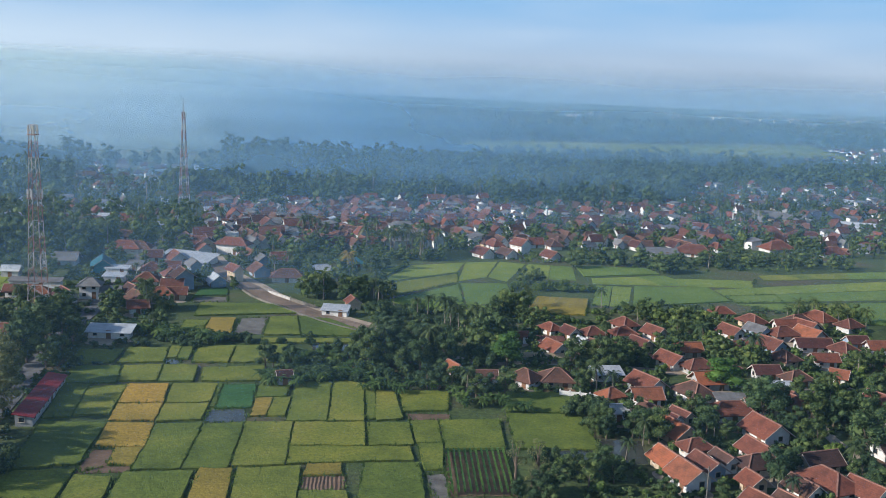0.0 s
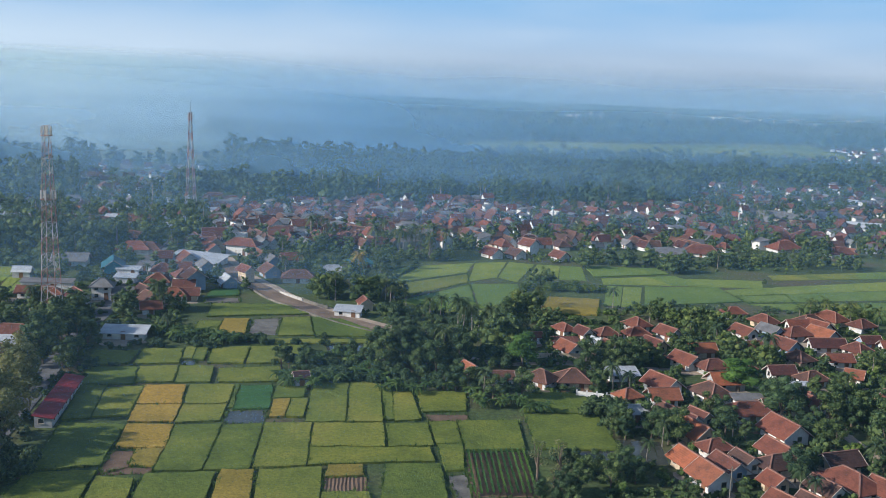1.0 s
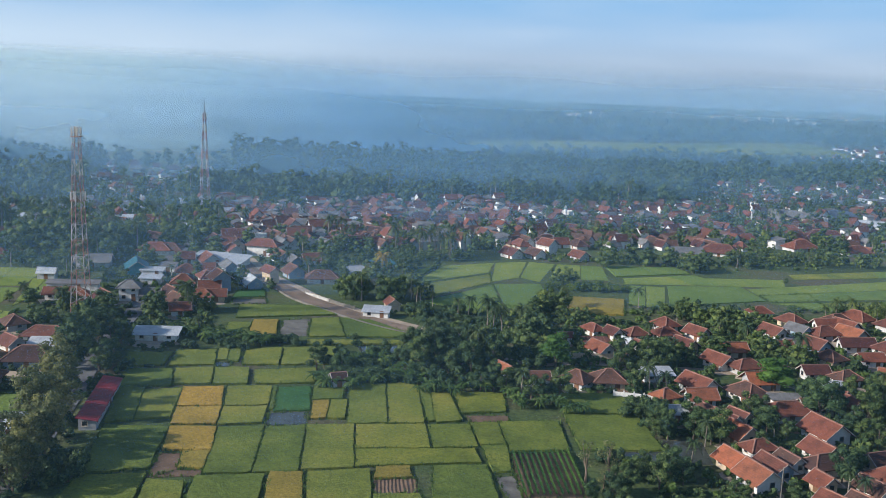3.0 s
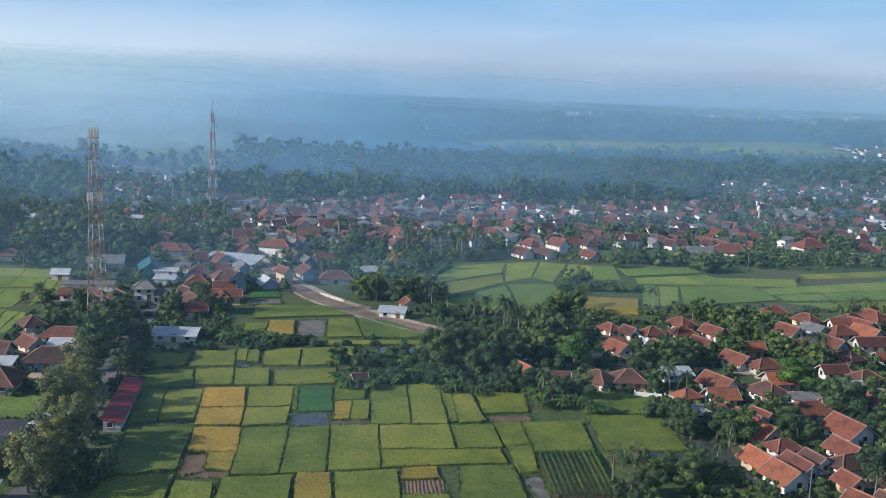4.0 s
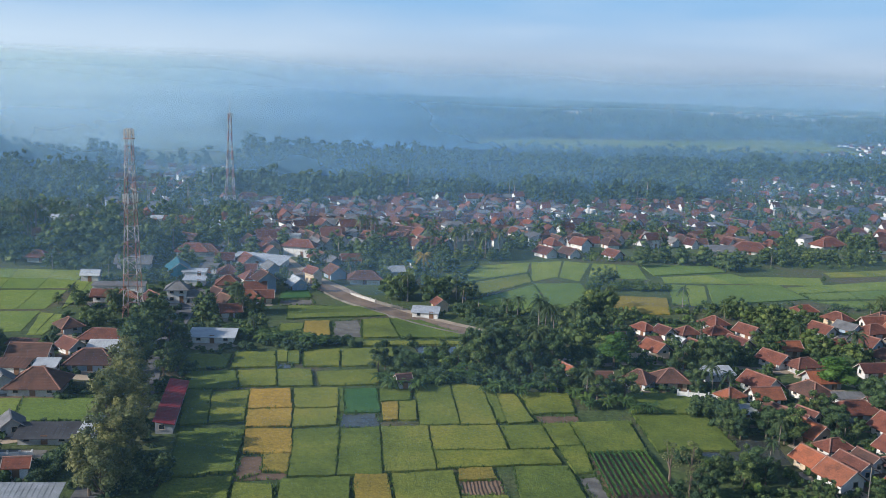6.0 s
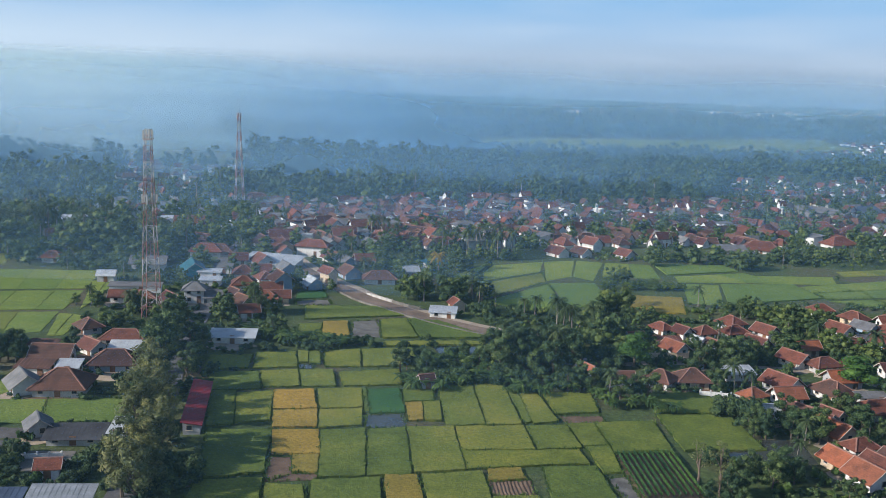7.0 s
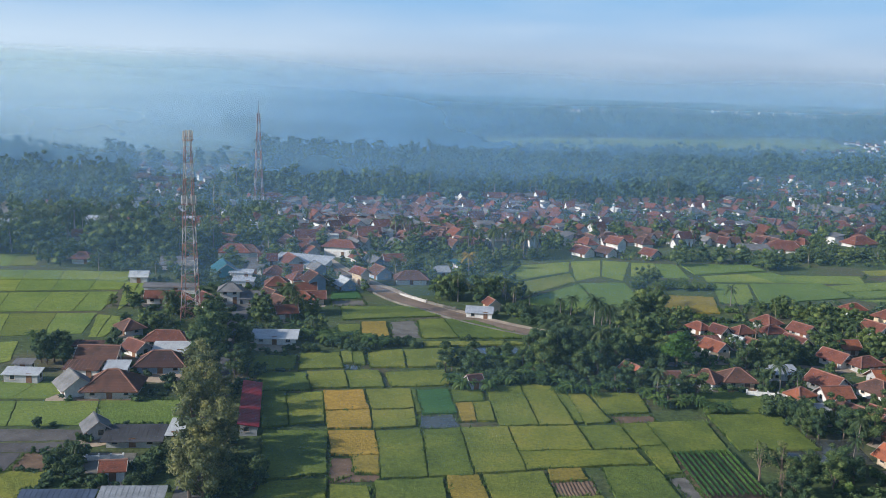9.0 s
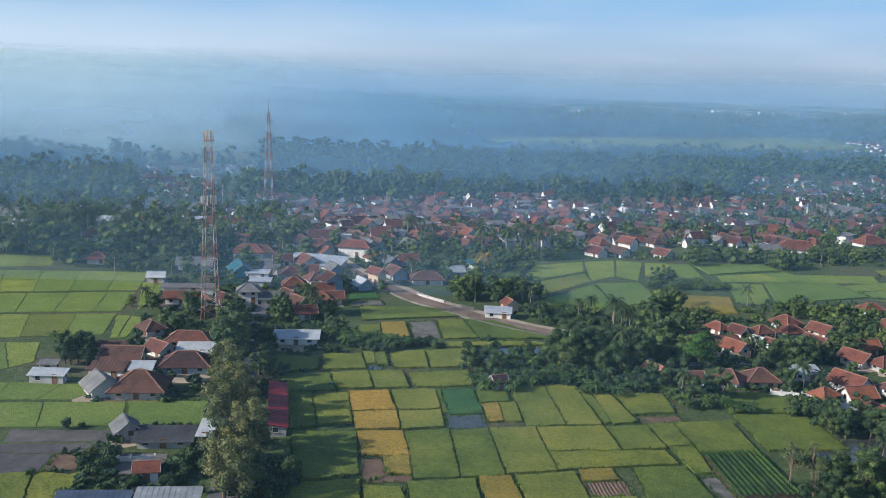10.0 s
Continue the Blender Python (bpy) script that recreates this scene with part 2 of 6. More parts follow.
def within(q, x, y):
    xs, ys = [p[0] for p in q], [p[1] for p in q]
    return min(xs) <= x <= max(xs) and min(ys) <= y <= max(ys) and inside(q, x, y)


def yard_open(x, y, depth):
    """False in the open yards that lie south of the houses."""
    return not any(abs(x - a) < r and -2 < b - y < depth for a, b, r in HOMES.near(x, y, depth))


def free(x, y, gap=1.0):
    if any((x - a) ** 2 + (y - b) ** 2 < (r + gap) ** 2 for a, b, r in TAKEN.near(x, y, gap)):
        return False
    return not any(within(q, x, y) for q in QUADS)


# ---- ground ----
def build_ground():
    ys = [-700, -350, -150] + list(np.arange(-60, 440, 12.0))
    while ys[-1] < 4900:
        ys.append(ys[-1] * 1.022 + 2)
    us = np.linspace(-1, 1, 141)
    v, f = [], []
    for y in ys:
        half = 500 + 0.95 * max(0, y)
        for u in us:
            x = half * (0.45 * u + 0.55 * u ** 3)
            v.append((x, y, ground_z(x, y)))
    n = len(us)
    for j in range(len(ys) - 1):
        f += [(j * n + i, j * n + i + 1, (j + 1) * n + i + 1, (j + 1) * n + i) for i in range(n - 1)]
    ob = new("ground", mesh_of("ground", v, f, ["ground"], smooth=True))
    return tagged(ob, "grassy valley ground with bare earth reaching far hills", "ground", kind="structure")


build_ground()


def build_backdrop():
    """The sky behind everything: hazy blue with long flat cloud banks."""
    v, f, n = [], [], 40
    for i in range(n + 1):
        a = radians(-52 + 104 * i / n)
        for z in (-300, 1600):
            v.append((-27 + 4750 * math.sin(a), 4750 * math.cos(a), z))
    f = [(2 * i, 2 * i + 2, 2 * i + 3, 2 * i + 1) for i in range(n)]
    m = bpy.data.materials.new("morning_sky")
    m.use_nodes = True
    nt = m.node_tree
    nt.nodes.remove(nt.nodes["Principled BSDF"])
    tc = nt.nodes.new("ShaderNodeTexCoord")
    mp = node(nt, "ShaderNodeMapping", Scale=(0.0011, 0.0011, 0.0065))
    nt.links.new(tc.outputs["Object"], mp.inputs[0])
    n1 = node(nt, "ShaderNodeTexNoise", Scale=1.0, Detail=3.0, Roughness=0.45)
    nt.links.new(mp.outputs[0], n1.inputs["Vector"])
    sep = nt.nodes.new("ShaderNodeSeparateXYZ")
    nt.links.new(tc.outputs["Object"], sep.inputs[0])

    def maths(op, a, b):
        k = nt.nodes.new("ShaderNodeMath")
        k.operation = op
        for s, x in zip(k.inputs, (a, b)):
            if isinstance(x, bpy.types.NodeSocket):
                nt.links.new(x, s)
            else:
                s.default_value = x
        return k.outputs[0]

    wob = maths("MULTIPLY", maths("SUBTRACT", n1.outputs["Fac"], 0.5), 80.0)
    h = maths("DIVIDE", maths("ADD", maths("ADD", sep.outputs["Z"], wob), 56.0), 900.0)
    sky_col = ramp(nt, h, *SKY)
    streak = ramp(nt, n1.outputs["Fac"], (0.42, (0, 0, 0)), (0.72, (1, 1, 1)))
    fade = ramp(nt, h, (0.05, (0, 0, 0)), (0.3, (0.55, 0.55, 0.55)), (0.75, (0.25, 0.25, 0.25)))
    amount = mixed(nt, 1.0, streak, fade, "MULTIPLY")
    col = mixed(nt, amount, sky_col, (0.45, 0.52, 0.59))
    west = node(nt, "ShaderNodeMapRange", **{"From Min": -2600.0, "From Max": 300.0, "To Min": 0.72, "To Max": 0.0})
    nt.links.new(sep.outputs["X"], west.inputs[0])
    low = ramp(nt, h, (0.05, (1, 1, 1)), (0.3, (1, 1, 1)), (0.5, (0.1, 0.1, 0.1)))
    glow = mixed(nt, 1.0, low, west.outputs[0], "MULTIPLY")
    col = mixed(nt, glow, col, (0.55, 0.65, 0.72))
    em = nt.nodes.new("ShaderNodeEmission")
    nt.links.new(col, em.inputs[0])
    nt.links.new(em.outputs[0], nt.nodes["Material Output"].inputs[0])
    me = mesh_of("backdrop", v, f, [])
    me.materials.append(m)
    return tagged(new("backdrop", me), "hazy pale blue morning sky with flat cloud banks", "sky", kind="structure")


SKY = [(0.0, (0.225, 0.315, 0.403)), (0.1, (0.26, 0.34, 0.426)), (0.195, (0.301, 0.366, 0.447)), (0.29, (0.327, 0.413, 0.512)), (0.41, (0.304, 0.427, 0.566)), (0.6, (0.203, 0.378, 0.58)), (0.8, (0.169, 0.339, 0.58))]
build_backdrop()


def mist(y, thick, top, seed):
    """A thin upright veil across the valley that stands in for aerial haze: clear at the ground and above, denser and
    painted paler to the west.
    """
    n, v = 24, []
    half = 300 + 0.9 * y
    for i in range(n + 1):
        x = -half + 2 * half * i / n
        for z in (-25.0, top):
            v.append((x, y, z))
    f = [(2 * i, 2 * i + 2, 2 * i + 3, 2 * i + 1) for i in range(n)]
    m = bpy.data.materials.new("mist")
    m.use_nodes = True
    nt = m.node_tree
    nt.nodes.remove(nt.nodes["Principled BSDF"])
    tc = nt.nodes.new("ShaderNodeTexCoord")
    sep = nt.nodes.new("ShaderNodeSeparateXYZ")
    nt.links.new(tc.outputs["Object"], sep.inputs[0])
    hz = node(nt, "ShaderNodeMapRange", **{"From Min": -25.0, "From Max": top})
    nt.links.new(sep.outputs["Z"], hz.inputs[0])
    dens = ramp(nt, hz.outputs[0], (0.08, (0, 0, 0)), (0.30, (1, 1, 1)), (0.62, (0.85, 0.85, 0.85)), (1.0, (0, 0, 0)))
    wx = node(nt, "ShaderNodeMapRange", **{"From Min": -0.42 * y, "From Max": 0.5 * y if y < 1000 else -0.06 * y, "To Min": 1.5 if y < 400 else 2.1 if y < 800 else 2.6 if y < 1000 else 3.2, "To Max": 0.85})
    wx.interpolation_type = "SMOOTHSTEP"
    nt.links.new(sep.outputs["X"], wx.inputs[0])
    mp = node(nt, "ShaderNodeMapping", Scale=(2.2 / y, 2.2 / y, 5.0 / y), Location=(seed, 0, 0))
    nt.links.new(tc.outputs["Object"], mp.inputs[0])
    nz = node(nt, "ShaderNodeTexNoise", Scale=2.0, Detail=4.0)
    nt.links.new(mp.outputs[0], nz.inputs["Vector"])
    nr = node(nt, "ShaderNodeMapRange", **{"From Min": 0.3, "From Max": 0.7, "To Min": 0.7 * thick, "To Max": 1.3 * thick})
    nt.links.new(nz.outputs["Fac"], nr.inputs[0])
    k = nt.nodes.new("ShaderNodeMath")
    k.operation = "MULTIPLY"
    nt.links.new(wx.outputs[0], k.inputs[0])
    nt.links.new(nr.outputs[0], k.inputs[1])
    k2 = nt.nodes.new("ShaderNodeMath")
    k2.operation, k2.use_clamp = "MULTIPLY", True
    nt.links.new(dens, k2.inputs[0])
    nt.links.new(k.outputs[0], k2.inputs[1])
    tone = HAZE_TINT if y < 1500 else FAR_HAZE_TINT
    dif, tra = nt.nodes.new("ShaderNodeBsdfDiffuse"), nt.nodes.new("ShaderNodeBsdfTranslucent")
    # Brightness of the western fog is painted in: the tone pales towards -x.
    west_bright = node(nt, "ShaderNodeMapRange", **{"From Min": -0.42 * y, "From Max": -0.1 * y, "To Min": 1.0 if y > 800 else 0.1, "To Max": 0.0})
    nt.links.new(sep.outputs["X"], west_bright.inputs[0])
    shade = mixed(nt, west_bright.outputs[0], tone, WEST_FOG_BRIGHT)
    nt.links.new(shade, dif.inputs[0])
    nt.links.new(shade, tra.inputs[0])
    half_mix = node(nt, "ShaderNodeMixShader", Fac=0.35)
    nt.links.new(dif.outputs[0], half_mix.inputs[1])
    nt.links.new(tra.outputs[0], half_mix.inputs[2])
    mx = nt.nodes.new("ShaderNodeMixShader")
    nt.links.new(k2.outputs[0], mx.inputs[0])
    nt.links.new(nt.nodes.new("ShaderNodeBsdfTransparent").outputs[0], mx.inputs[1])
    nt.links.new(half_mix.outputs[0], mx.inputs[2])
    nt.links.new(mx.outputs[0], nt.nodes["Material Output"].inputs[0])
    me = mesh_of("mist", v, f, [])
    me.materials.append(m)
    return tagged(new("mist_bank", me), "thin bluish veil standing in for haze over the valley", "mist", kind="structure")


# Veil tones: blue near, greyer far, and a brightened one for the west.
HAZE_TINT, FAR_HAZE_TINT, WEST_FOG_BRIGHT = (0.30, 0.56, 0.86), (0.40, 0.60, 0.76), (0.66, 0.84, 0.92)
# Added veils at growing distance imitate haze; the nearest only lifts the darks.
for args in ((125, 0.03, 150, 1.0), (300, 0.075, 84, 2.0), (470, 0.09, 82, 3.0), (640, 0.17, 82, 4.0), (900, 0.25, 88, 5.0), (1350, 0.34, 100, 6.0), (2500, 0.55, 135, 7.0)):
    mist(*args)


# ---- rice fields ----
EDGES = []
FIELD_LABEL = {
    "young": "fresh bright green young rice in a bunded field", "green": "green growing rice in a bunded field", "lime": "yellow-green turning rice in a bunded field", "ripe": "golden ripe rice in a bunded field",
    "deep": "dense dark green seedling bed between bunds", "soil": "bare reddish-brown harvested field plot", "grey": "bare grey mud plot between bunds", "mud": "bare dark grey mud plot worked flat",
    "water": "shallow flooded plot with still grey water", "crop": "vegetable plot with straight green planted rows", "furrow": "bare brown plot dug into raised furrows"}


def field(kind, a, b, c, d, low=1.0):
    """A bunded plot with corners a, b (far side), c, d (near side): its crop stands as a rough slab."""
    q = (a, b, c, d)
    QUADS.append(q)
    mid = np.mean([np.array(p) for p in q], axis=0)
    A, B, C, D = (np.array(p) + 0.10 * np.sign(np.array(p) - mid) for p in q)
    EDGES.append((A, B, C, D))
    nx = max(2, min(40, int(max(np.linalg.norm(B - A), np.linalg.norm(C - D)) / 1.3)))
    ny = max(2, min(40, int(max(np.linalg.norm(D - A), np.linalg.norm(C - B)) / 1.6)))
    if kind == "furrow":
        nx = 22
    tall = {"green": 0.42, "lime": 0.46, "young": 0.40, "ripe": 0.46, "deep": 0.3}.get(kind, 0.06) * low
    v, f = [], []
    for j in range(ny + 1):
        for i in range(nx + 1):
            s, t = i / nx, j / ny
            p = (A * (1 - s) + B * s) * (1 - t) + (D * (1 - s) + C * s) * t
            x, y = p
            x += 0.30 * noise.noise((p[0] * 0.35, p[1] * 0.35, 1.0))
            y += 0.45 * noise.noise((p[0] * 0.35, p[1] * 0.35, 5.0))
            z = ground_z(x, y) + tall + 0.3 * tall * noise.noise((x * 0.9, y * 0.7, 2.0))
            if kind == "furrow" and i % 2:
                z += 0.12
            v.append((x, y, z))
    n = nx + 1
    f = [(j * n + i, (j + 1) * n + i, (j + 1) * n + i + 1, j * n + i + 1) for j in range(ny) for i in range(nx)]
    rim = list(range(n)) + [j * n + nx for j in range(1, ny + 1)] + [ny * n + i for i in range(nx - 1, -1, -1)] + [j * n for j in range(ny - 1, 0, -1)]
    k = len(v)
    v += [(v[i][0], v[i][1], v[i][2] - tall - 0.5) for i in rim]
    f += [(rim[i], rim[(i + 1) % len(rim)], k + (i + 1) % len(rim), k + i) for i in range(len(rim))]
    look_of = {"crop": "soil", "furrow": "soil"}.get(kind, kind)
    ob = new("vegetable_plot" if kind == "crop" else "field", mesh_of("field", v, f, [look_of]))
    tagged(ob, FIELD_LABEL[kind], "field", "field plots")
    if kind == "crop":
        crop_rows(ob, A, B, C, D)
    return ob


def crop_rows(parent, A, B, C, D):
    rng = random.Random(5)
    for r in range(11):
        s = (r + 0.5) / 11
        p0, p1 = A * (1 - s) + B * s, D * (1 - s) + C * s
        length = np.linalg.norm(p1 - p0)
        v, f = [], []
        for i in range(int(length / 0.28)):
            p = p0 + (p1 - p0) * (i * 0.28 / length)
            for _ in range(7):
                a, e, w = rng.uniform(0, 6.28), rng.uniform(0.12, 0.26), rng.uniform(0.07, 0.12)
                k, x, y = len(v), p[0] + rng.uniform(-0.07, 0.07), p[1] + rng.uniform(-0.15, 0.15)
                dx, dy = math.cos(a), math.sin(a)
                v += [(x - dy * w, y + dx * w, 0.1), (x + dy * w, y - dx * w, 0.1), (x + dx * e + dy * w, y + dy * e - dx * w, rng.uniform(0.35, 0.6)), (x + dx * e - dy * w, y + dy * e + dx * w, rng.uniform(0.35, 0.6))]
                f.append((k, k + 1, k + 2, k + 3))
        part("crop_row", mesh_of("crop_row", v, f, ["leaf_crop"]), parent)


def field_block(kind, nx, ny, a, b, c, d):
    """A stretch of rice land cut into nx by ny uneven plots with bunds between."""
    A, B, C, D = (np.array(p) for p in (a, b, c, d))
    rng = random.Random(int(a[0] * 7 + a[1]))
    xs = [0] + [(i + rng.uniform(-0.2, 0.2)) / nx for i in range(1, nx)] + [1]
    ys = [0] + [(i + rng.uniform(-0.2, 0.2)) / ny for i in range(1, ny)] + [1]
    at = lambda s, t: (A * (1 - s) + B * s) * (1 - t) + (D * (1 - s) + C * s) * t
    gx, gy = 0.24 / max(1.0, np.linalg.norm(B - A)), 0.38 / max(1.0, np.linalg.norm(D - A))
    for i in range(nx):
        for j in range(ny):
            s0, s1, t0, t1 = xs[i] + gx, xs[i + 1] - gx, ys[j] + gy, ys[j + 1] - gy
            which = kind if rng.random() < 0.72 else rng.choice(["young", "lime", "green"]) if kind != "young" else "young" if rng.random() < 0.8 else "lime"
            field(which, *(tuple(at(s, t)) for s, t in ((s0, t0), (s1, t0), (s1, t1), (s0, t1))), low=0.28)


# ---- roads ----
def strip(name, points, width, mat, lift, label, category):
    """A ribbon along a smooth line through the points, with a side face so that it has depth."""
    P = [Vector((x, y, 0)) for x, y in points]
    line = []
    for i in range(len(P) - 1):
        p0, p1, p2, p3 = P[max(0, i - 1)], P[i], P[i + 1], P[min(len(P) - 1, i + 2)]
        for k in range(6):
            t = k / 6
            line.append(0.5 * (2 * p1 + (p2 - p0) * t + (2 * p0 - 5 * p1 + 4 * p2 - p3) * t * t + (3 * p1 - p0 - 3 * p2 + p3) * t ** 3))
    line.append(P[-1])
    v, f = [], []
    for i, p in enumerate(line):
        d = (line[min(i + 1, len(line) - 1)] - line[max(i - 1, 0)]).normalized()
        s = Vector((-d.y, d.x, 0)) * width / 2
        z = ground_z(p.x, p.y) + lift
        v += [(p.x + s.x, p.y + s.y, z - 0.8), (p.x + s.x, p.y + s.y, z), (p.x - s.x, p.y - s.y, z), (p.x - s.x, p.y - s.y, z - 0.8)]
    for i in range(len(line) - 1):
        a, b = 4 * i, 4 * i + 4
        f += [(a + j, b + j, b + j + 1, a + j + 1) for j in range(3)]
    for p in line[::2]:
        TAKEN.append((p.x, p.y, width / 2))
    return tagged(new(name, mesh_of(name, v, f, [mat])), label, category, kind="structure"), line


# ---- houses ----
def window_mesh(w=1.2, h=1.2):
    s = Shape()
    s.box(-w / 2, -w / 2 + 0.1, -0.06, 0.06, 0, h).box(w / 2 - 0.1, w / 2, -0.06, 0.06, 0, h)
    s.box(-w / 2 + 0.1, w / 2 - 0.1, -0.06, 0.06, 0, 0.1).box(-w / 2 + 0.1, w / 2 - 0.1, -0.06, 0.06, h - 0.1, h).box(-0.04, 0.04, -0.05, 0.05, 0.1, h - 0.1)
    s.box(-w / 2 - 0.1, w / 2 + 0.1, -0.16, 0.04, -0.09, 0)
    return s.mesh("window", "frame")


WINDOW = window_mesh()
PANE = Shape().box(-0.5, 0.5, -0.02, 0.02, 0.1, 1.1).mesh("pane", "pane")
DOOR = Shape().box(-0.5, 0.5, -0.05, 0.05, 0, 2.1).box(-0.6, -0.5, -0.09, 0.05, 0, 2.2).box(0.5, 0.6, -0.09, 0.05, 0, 2.2).box(-0.5, 0.5, -0.09, 0.05, 2.1, 2.2).mesh("door", "door")
ROOF_WORD = {"red": "weathered red clay-tiled", "orange": "bright orange clay-tiled", "brown": "dark brown tiled", "grey": "grey fibre-cement", "pale": "pale zinc-sheet",
             "white": "white sheet", "teal": "teal metal", "navy": "dark blue metal", "maroon": "dark red metal", "black": "blackened tar", "zinc": "dull zinc-sheet"}
SHAPE_WORD = {"gable": "gabled", "hip": "hipped", "shed": "low sloping", "flat": "flat"}


def build_house(L, W, kind, roof, wall, storeys, detail=True):
    """A house with its ridge along x: plastered walls, an overhanging roof, ridge caps, verge boards, door and windows."""
    root = new("house")
    he = 2.25 * storeys
    o = 0.9 if W > 5 else 0.45
    l, w = L / 2 - o, W / 2 - o
    s, rise = Shape(), {"gable": 0.35 * W, "hip": 0.33 * W, "shed": 0.10 * W, "flat": 0.0}[kind]
    if kind == "gable":
        k = rise * w / (W / 2)
        end = lambda x: [(x, -w, -1.2), (x, w, -1.2), (x, w, he), (x, 0, he + k), (x, -w, he)]
        s.solid(end(-l), end(l))
    elif kind == "shed":
        end = lambda x: [(x, -w, -1.2), (x, w, -1.2), (x, w, he + rise * 0.8), (x, -w, he - rise * 0.8)]
        s.solid(end(-l), end(l))
    else:
        s.box(-l, l, -w, w, -1.2, he)
    part("wall", s.mesh("wall", "wall_" + wall), root)
    s, a, b, cap = Shape(), L / 2, W / 2, Shape()
    drop, z0 = 0.18, he + 0.14 - rise * (o / (W / 2))
    if kind == "gable":
        top = z0 + rise
        s.slab([(-a, -b, z0), (a, -b, z0), (a, -0.02, top), (-a, -0.02, top)], drop)
        s.slab([(-a, 0.02, top), (a, 0.02, top), (a, b, z0), (-a, b, z0)], drop)
        cap.beam((-a - 0.05, 0, top + 0.03), (a + 0.05, 0, top + 0.03), 0.34, 0.2)
    elif kind == "hip":
        top, r = z0 + rise, max(0.3, a - b * 0.95)
        for ring in ([(-a, -b, z0), (a, -b, z0), (r, 0, top), (-r, 0, top)], [(a, b, z0), (-a, b, z0), (-r, 0, top), (r, 0, top)],
                     [(a, -b, z0), (a, b, z0), (r, 0, top)], [(-a, b, z0), (-a, -b, z0), (-r, 0, top)]):
            s.slab(ring, drop)
        cap.beam((-r, 0, top + 0.04), (r, 0, top + 0.04), 0.34, 0.2)
        for x, y in ((-a, -b), (a, -b), (a, b), (-a, b)):
            cap.beam((x, y, z0 + 0.04), (math.copysign(r, x), 0, top + 0.04), 0.28, 0.16)
    elif kind == "shed":
        s.slab([(-a, -b, he - rise + 0.14), (a, -b, he - rise + 0.14), (a, b, he + rise + 0.14), (-a, b, he + rise + 0.14)], 0.14)
        for i in range(1, int(L / 0.9)):
            x = -a + i * 0.9
            cap.beam((x, -b, he - rise + 0.15), (x, b, he + rise + 0.15), 0.07, 0.05)
    else:
        s.box(-a + o, a - o, -b + o, b - o, he + 0.004, he + 0.2)
        for x0, x1, y0, y1 in ((-l, l, -w, -w + 0.2), (-l, l, w - 0.2, w), (-l, -l + 0.2, -w + 0.2, w - 0.2), (l - 0.2, l, -w + 0.2, w - 0.2)):
            cap.box(x0, x1, y0, y1, he + 0.204, he + 0.8)
    part("roof", s.mesh("roof", "roof_" + roof), root)
    cap_mat = {"red": "cap", "orange": "cap", "brown": "cap"}.get(roof, "roof_" + roof if kind != "flat" else "wall_" + wall)
    part("parapet" if kind == "flat" else "roof_rib" if kind == "shed" else "ridge_cap", cap.mesh("cap", cap_mat), root)
    if kind == "gable":
        for x in (-a, a):
            s = Shape()
            for y in (-b, b):
                s.beam((x, y, z0 - 0.06), (x, math.copysign(0.05, y), z0 + rise - 0.06), 0.08, 0.2)
            part("verge_board", s.mesh("verge_board", "board"), root, "pale verge board")
    # openings: door and windows on both long sides, one on each end
    spots = []
    long_n = max(1, int(L / 3.4))
    for side in (-1, 1):
        for st in range(storeys):
            for i in range(long_n):
                x = (i + 0.5) / long_n * 2 * l - l
                spots.append((x, side * w, st * 2.25, 0 if side < 0 else 180, side < 0 and st == 0 and i == long_n // 2))
    for side in (-1, 1):
        for st in range(storeys):
            spots.append((side * l, 0.25 * w, st * 2.25, 90 * side, False))
    if not detail:
        spots = [p for p in spots if p[1] < 0 or abs(p[0]) > l - 0.01][:4]
    for x, y, z, turn, is_door in spots:
        if is_door:
            part("door", DOOR, root).matrix_local = pose(x, y, z, 0, 0, turn)
        else:
            win = part("window", WINDOW, root)
            win.matrix_local = pose(x, y, z + 0.7, 0, 0, turn)
            if detail:
                part("pane", PANE, win).location = (0, -0.035, 0)
    word = {1: "single-storey", 2: "two-storey"}[storeys]
    tagged(root, f"{word} {wall} house under a {ROOF_WORD[roof]} {SHAPE_WORD[kind]} roof", "house", "village houses")
    return root


def dusty_yard(x, y, r):
    """Trodden bare earth round a house, with an uneven edge."""
    rng = random.Random(int(x * 31 + y * 17))
    lift = 0.03 + 0.004 * (HOMES.count % 12)
    ring = [(x + r * rng.uniform(0.75, 1.2) * math.cos(a), y + r * rng.uniform(0.7, 1.0) * math.sin(a)) for a in (i * math.pi / 7 for i in range(14))]
    s = Shape().slab([(px, py, ground_z(px, py) + lift) for px, py in ring], 0.5)
    return tagged(new("yard", s.mesh("yard", rng.choice(("path", "soil", "path")))), "bare trodden earth yard round a village house", "yard", kind="structure")


def house(x, y, L, W, turn, kind, roof, wall, storeys=1):
    ob = build_house(L, W, kind, roof, wall, storeys, detail=y < 285)
    zs = [ground_z(x + i * 4, y + j * 4) for i in (-1, 1) for j in (-1, 1)]
    ob.matrix_basis = pose(x, y, min(zs) + 0.15, 0, 0, turn)
    TAKEN.append((x, y, max(L, W) * 0.42))
    HOMES.append((x, y, max(L, W) * 0.45))
    if y < 285:
        dusty_yard(x, y - 0.55 * W, 0.5 * max(L, W))
    return ob


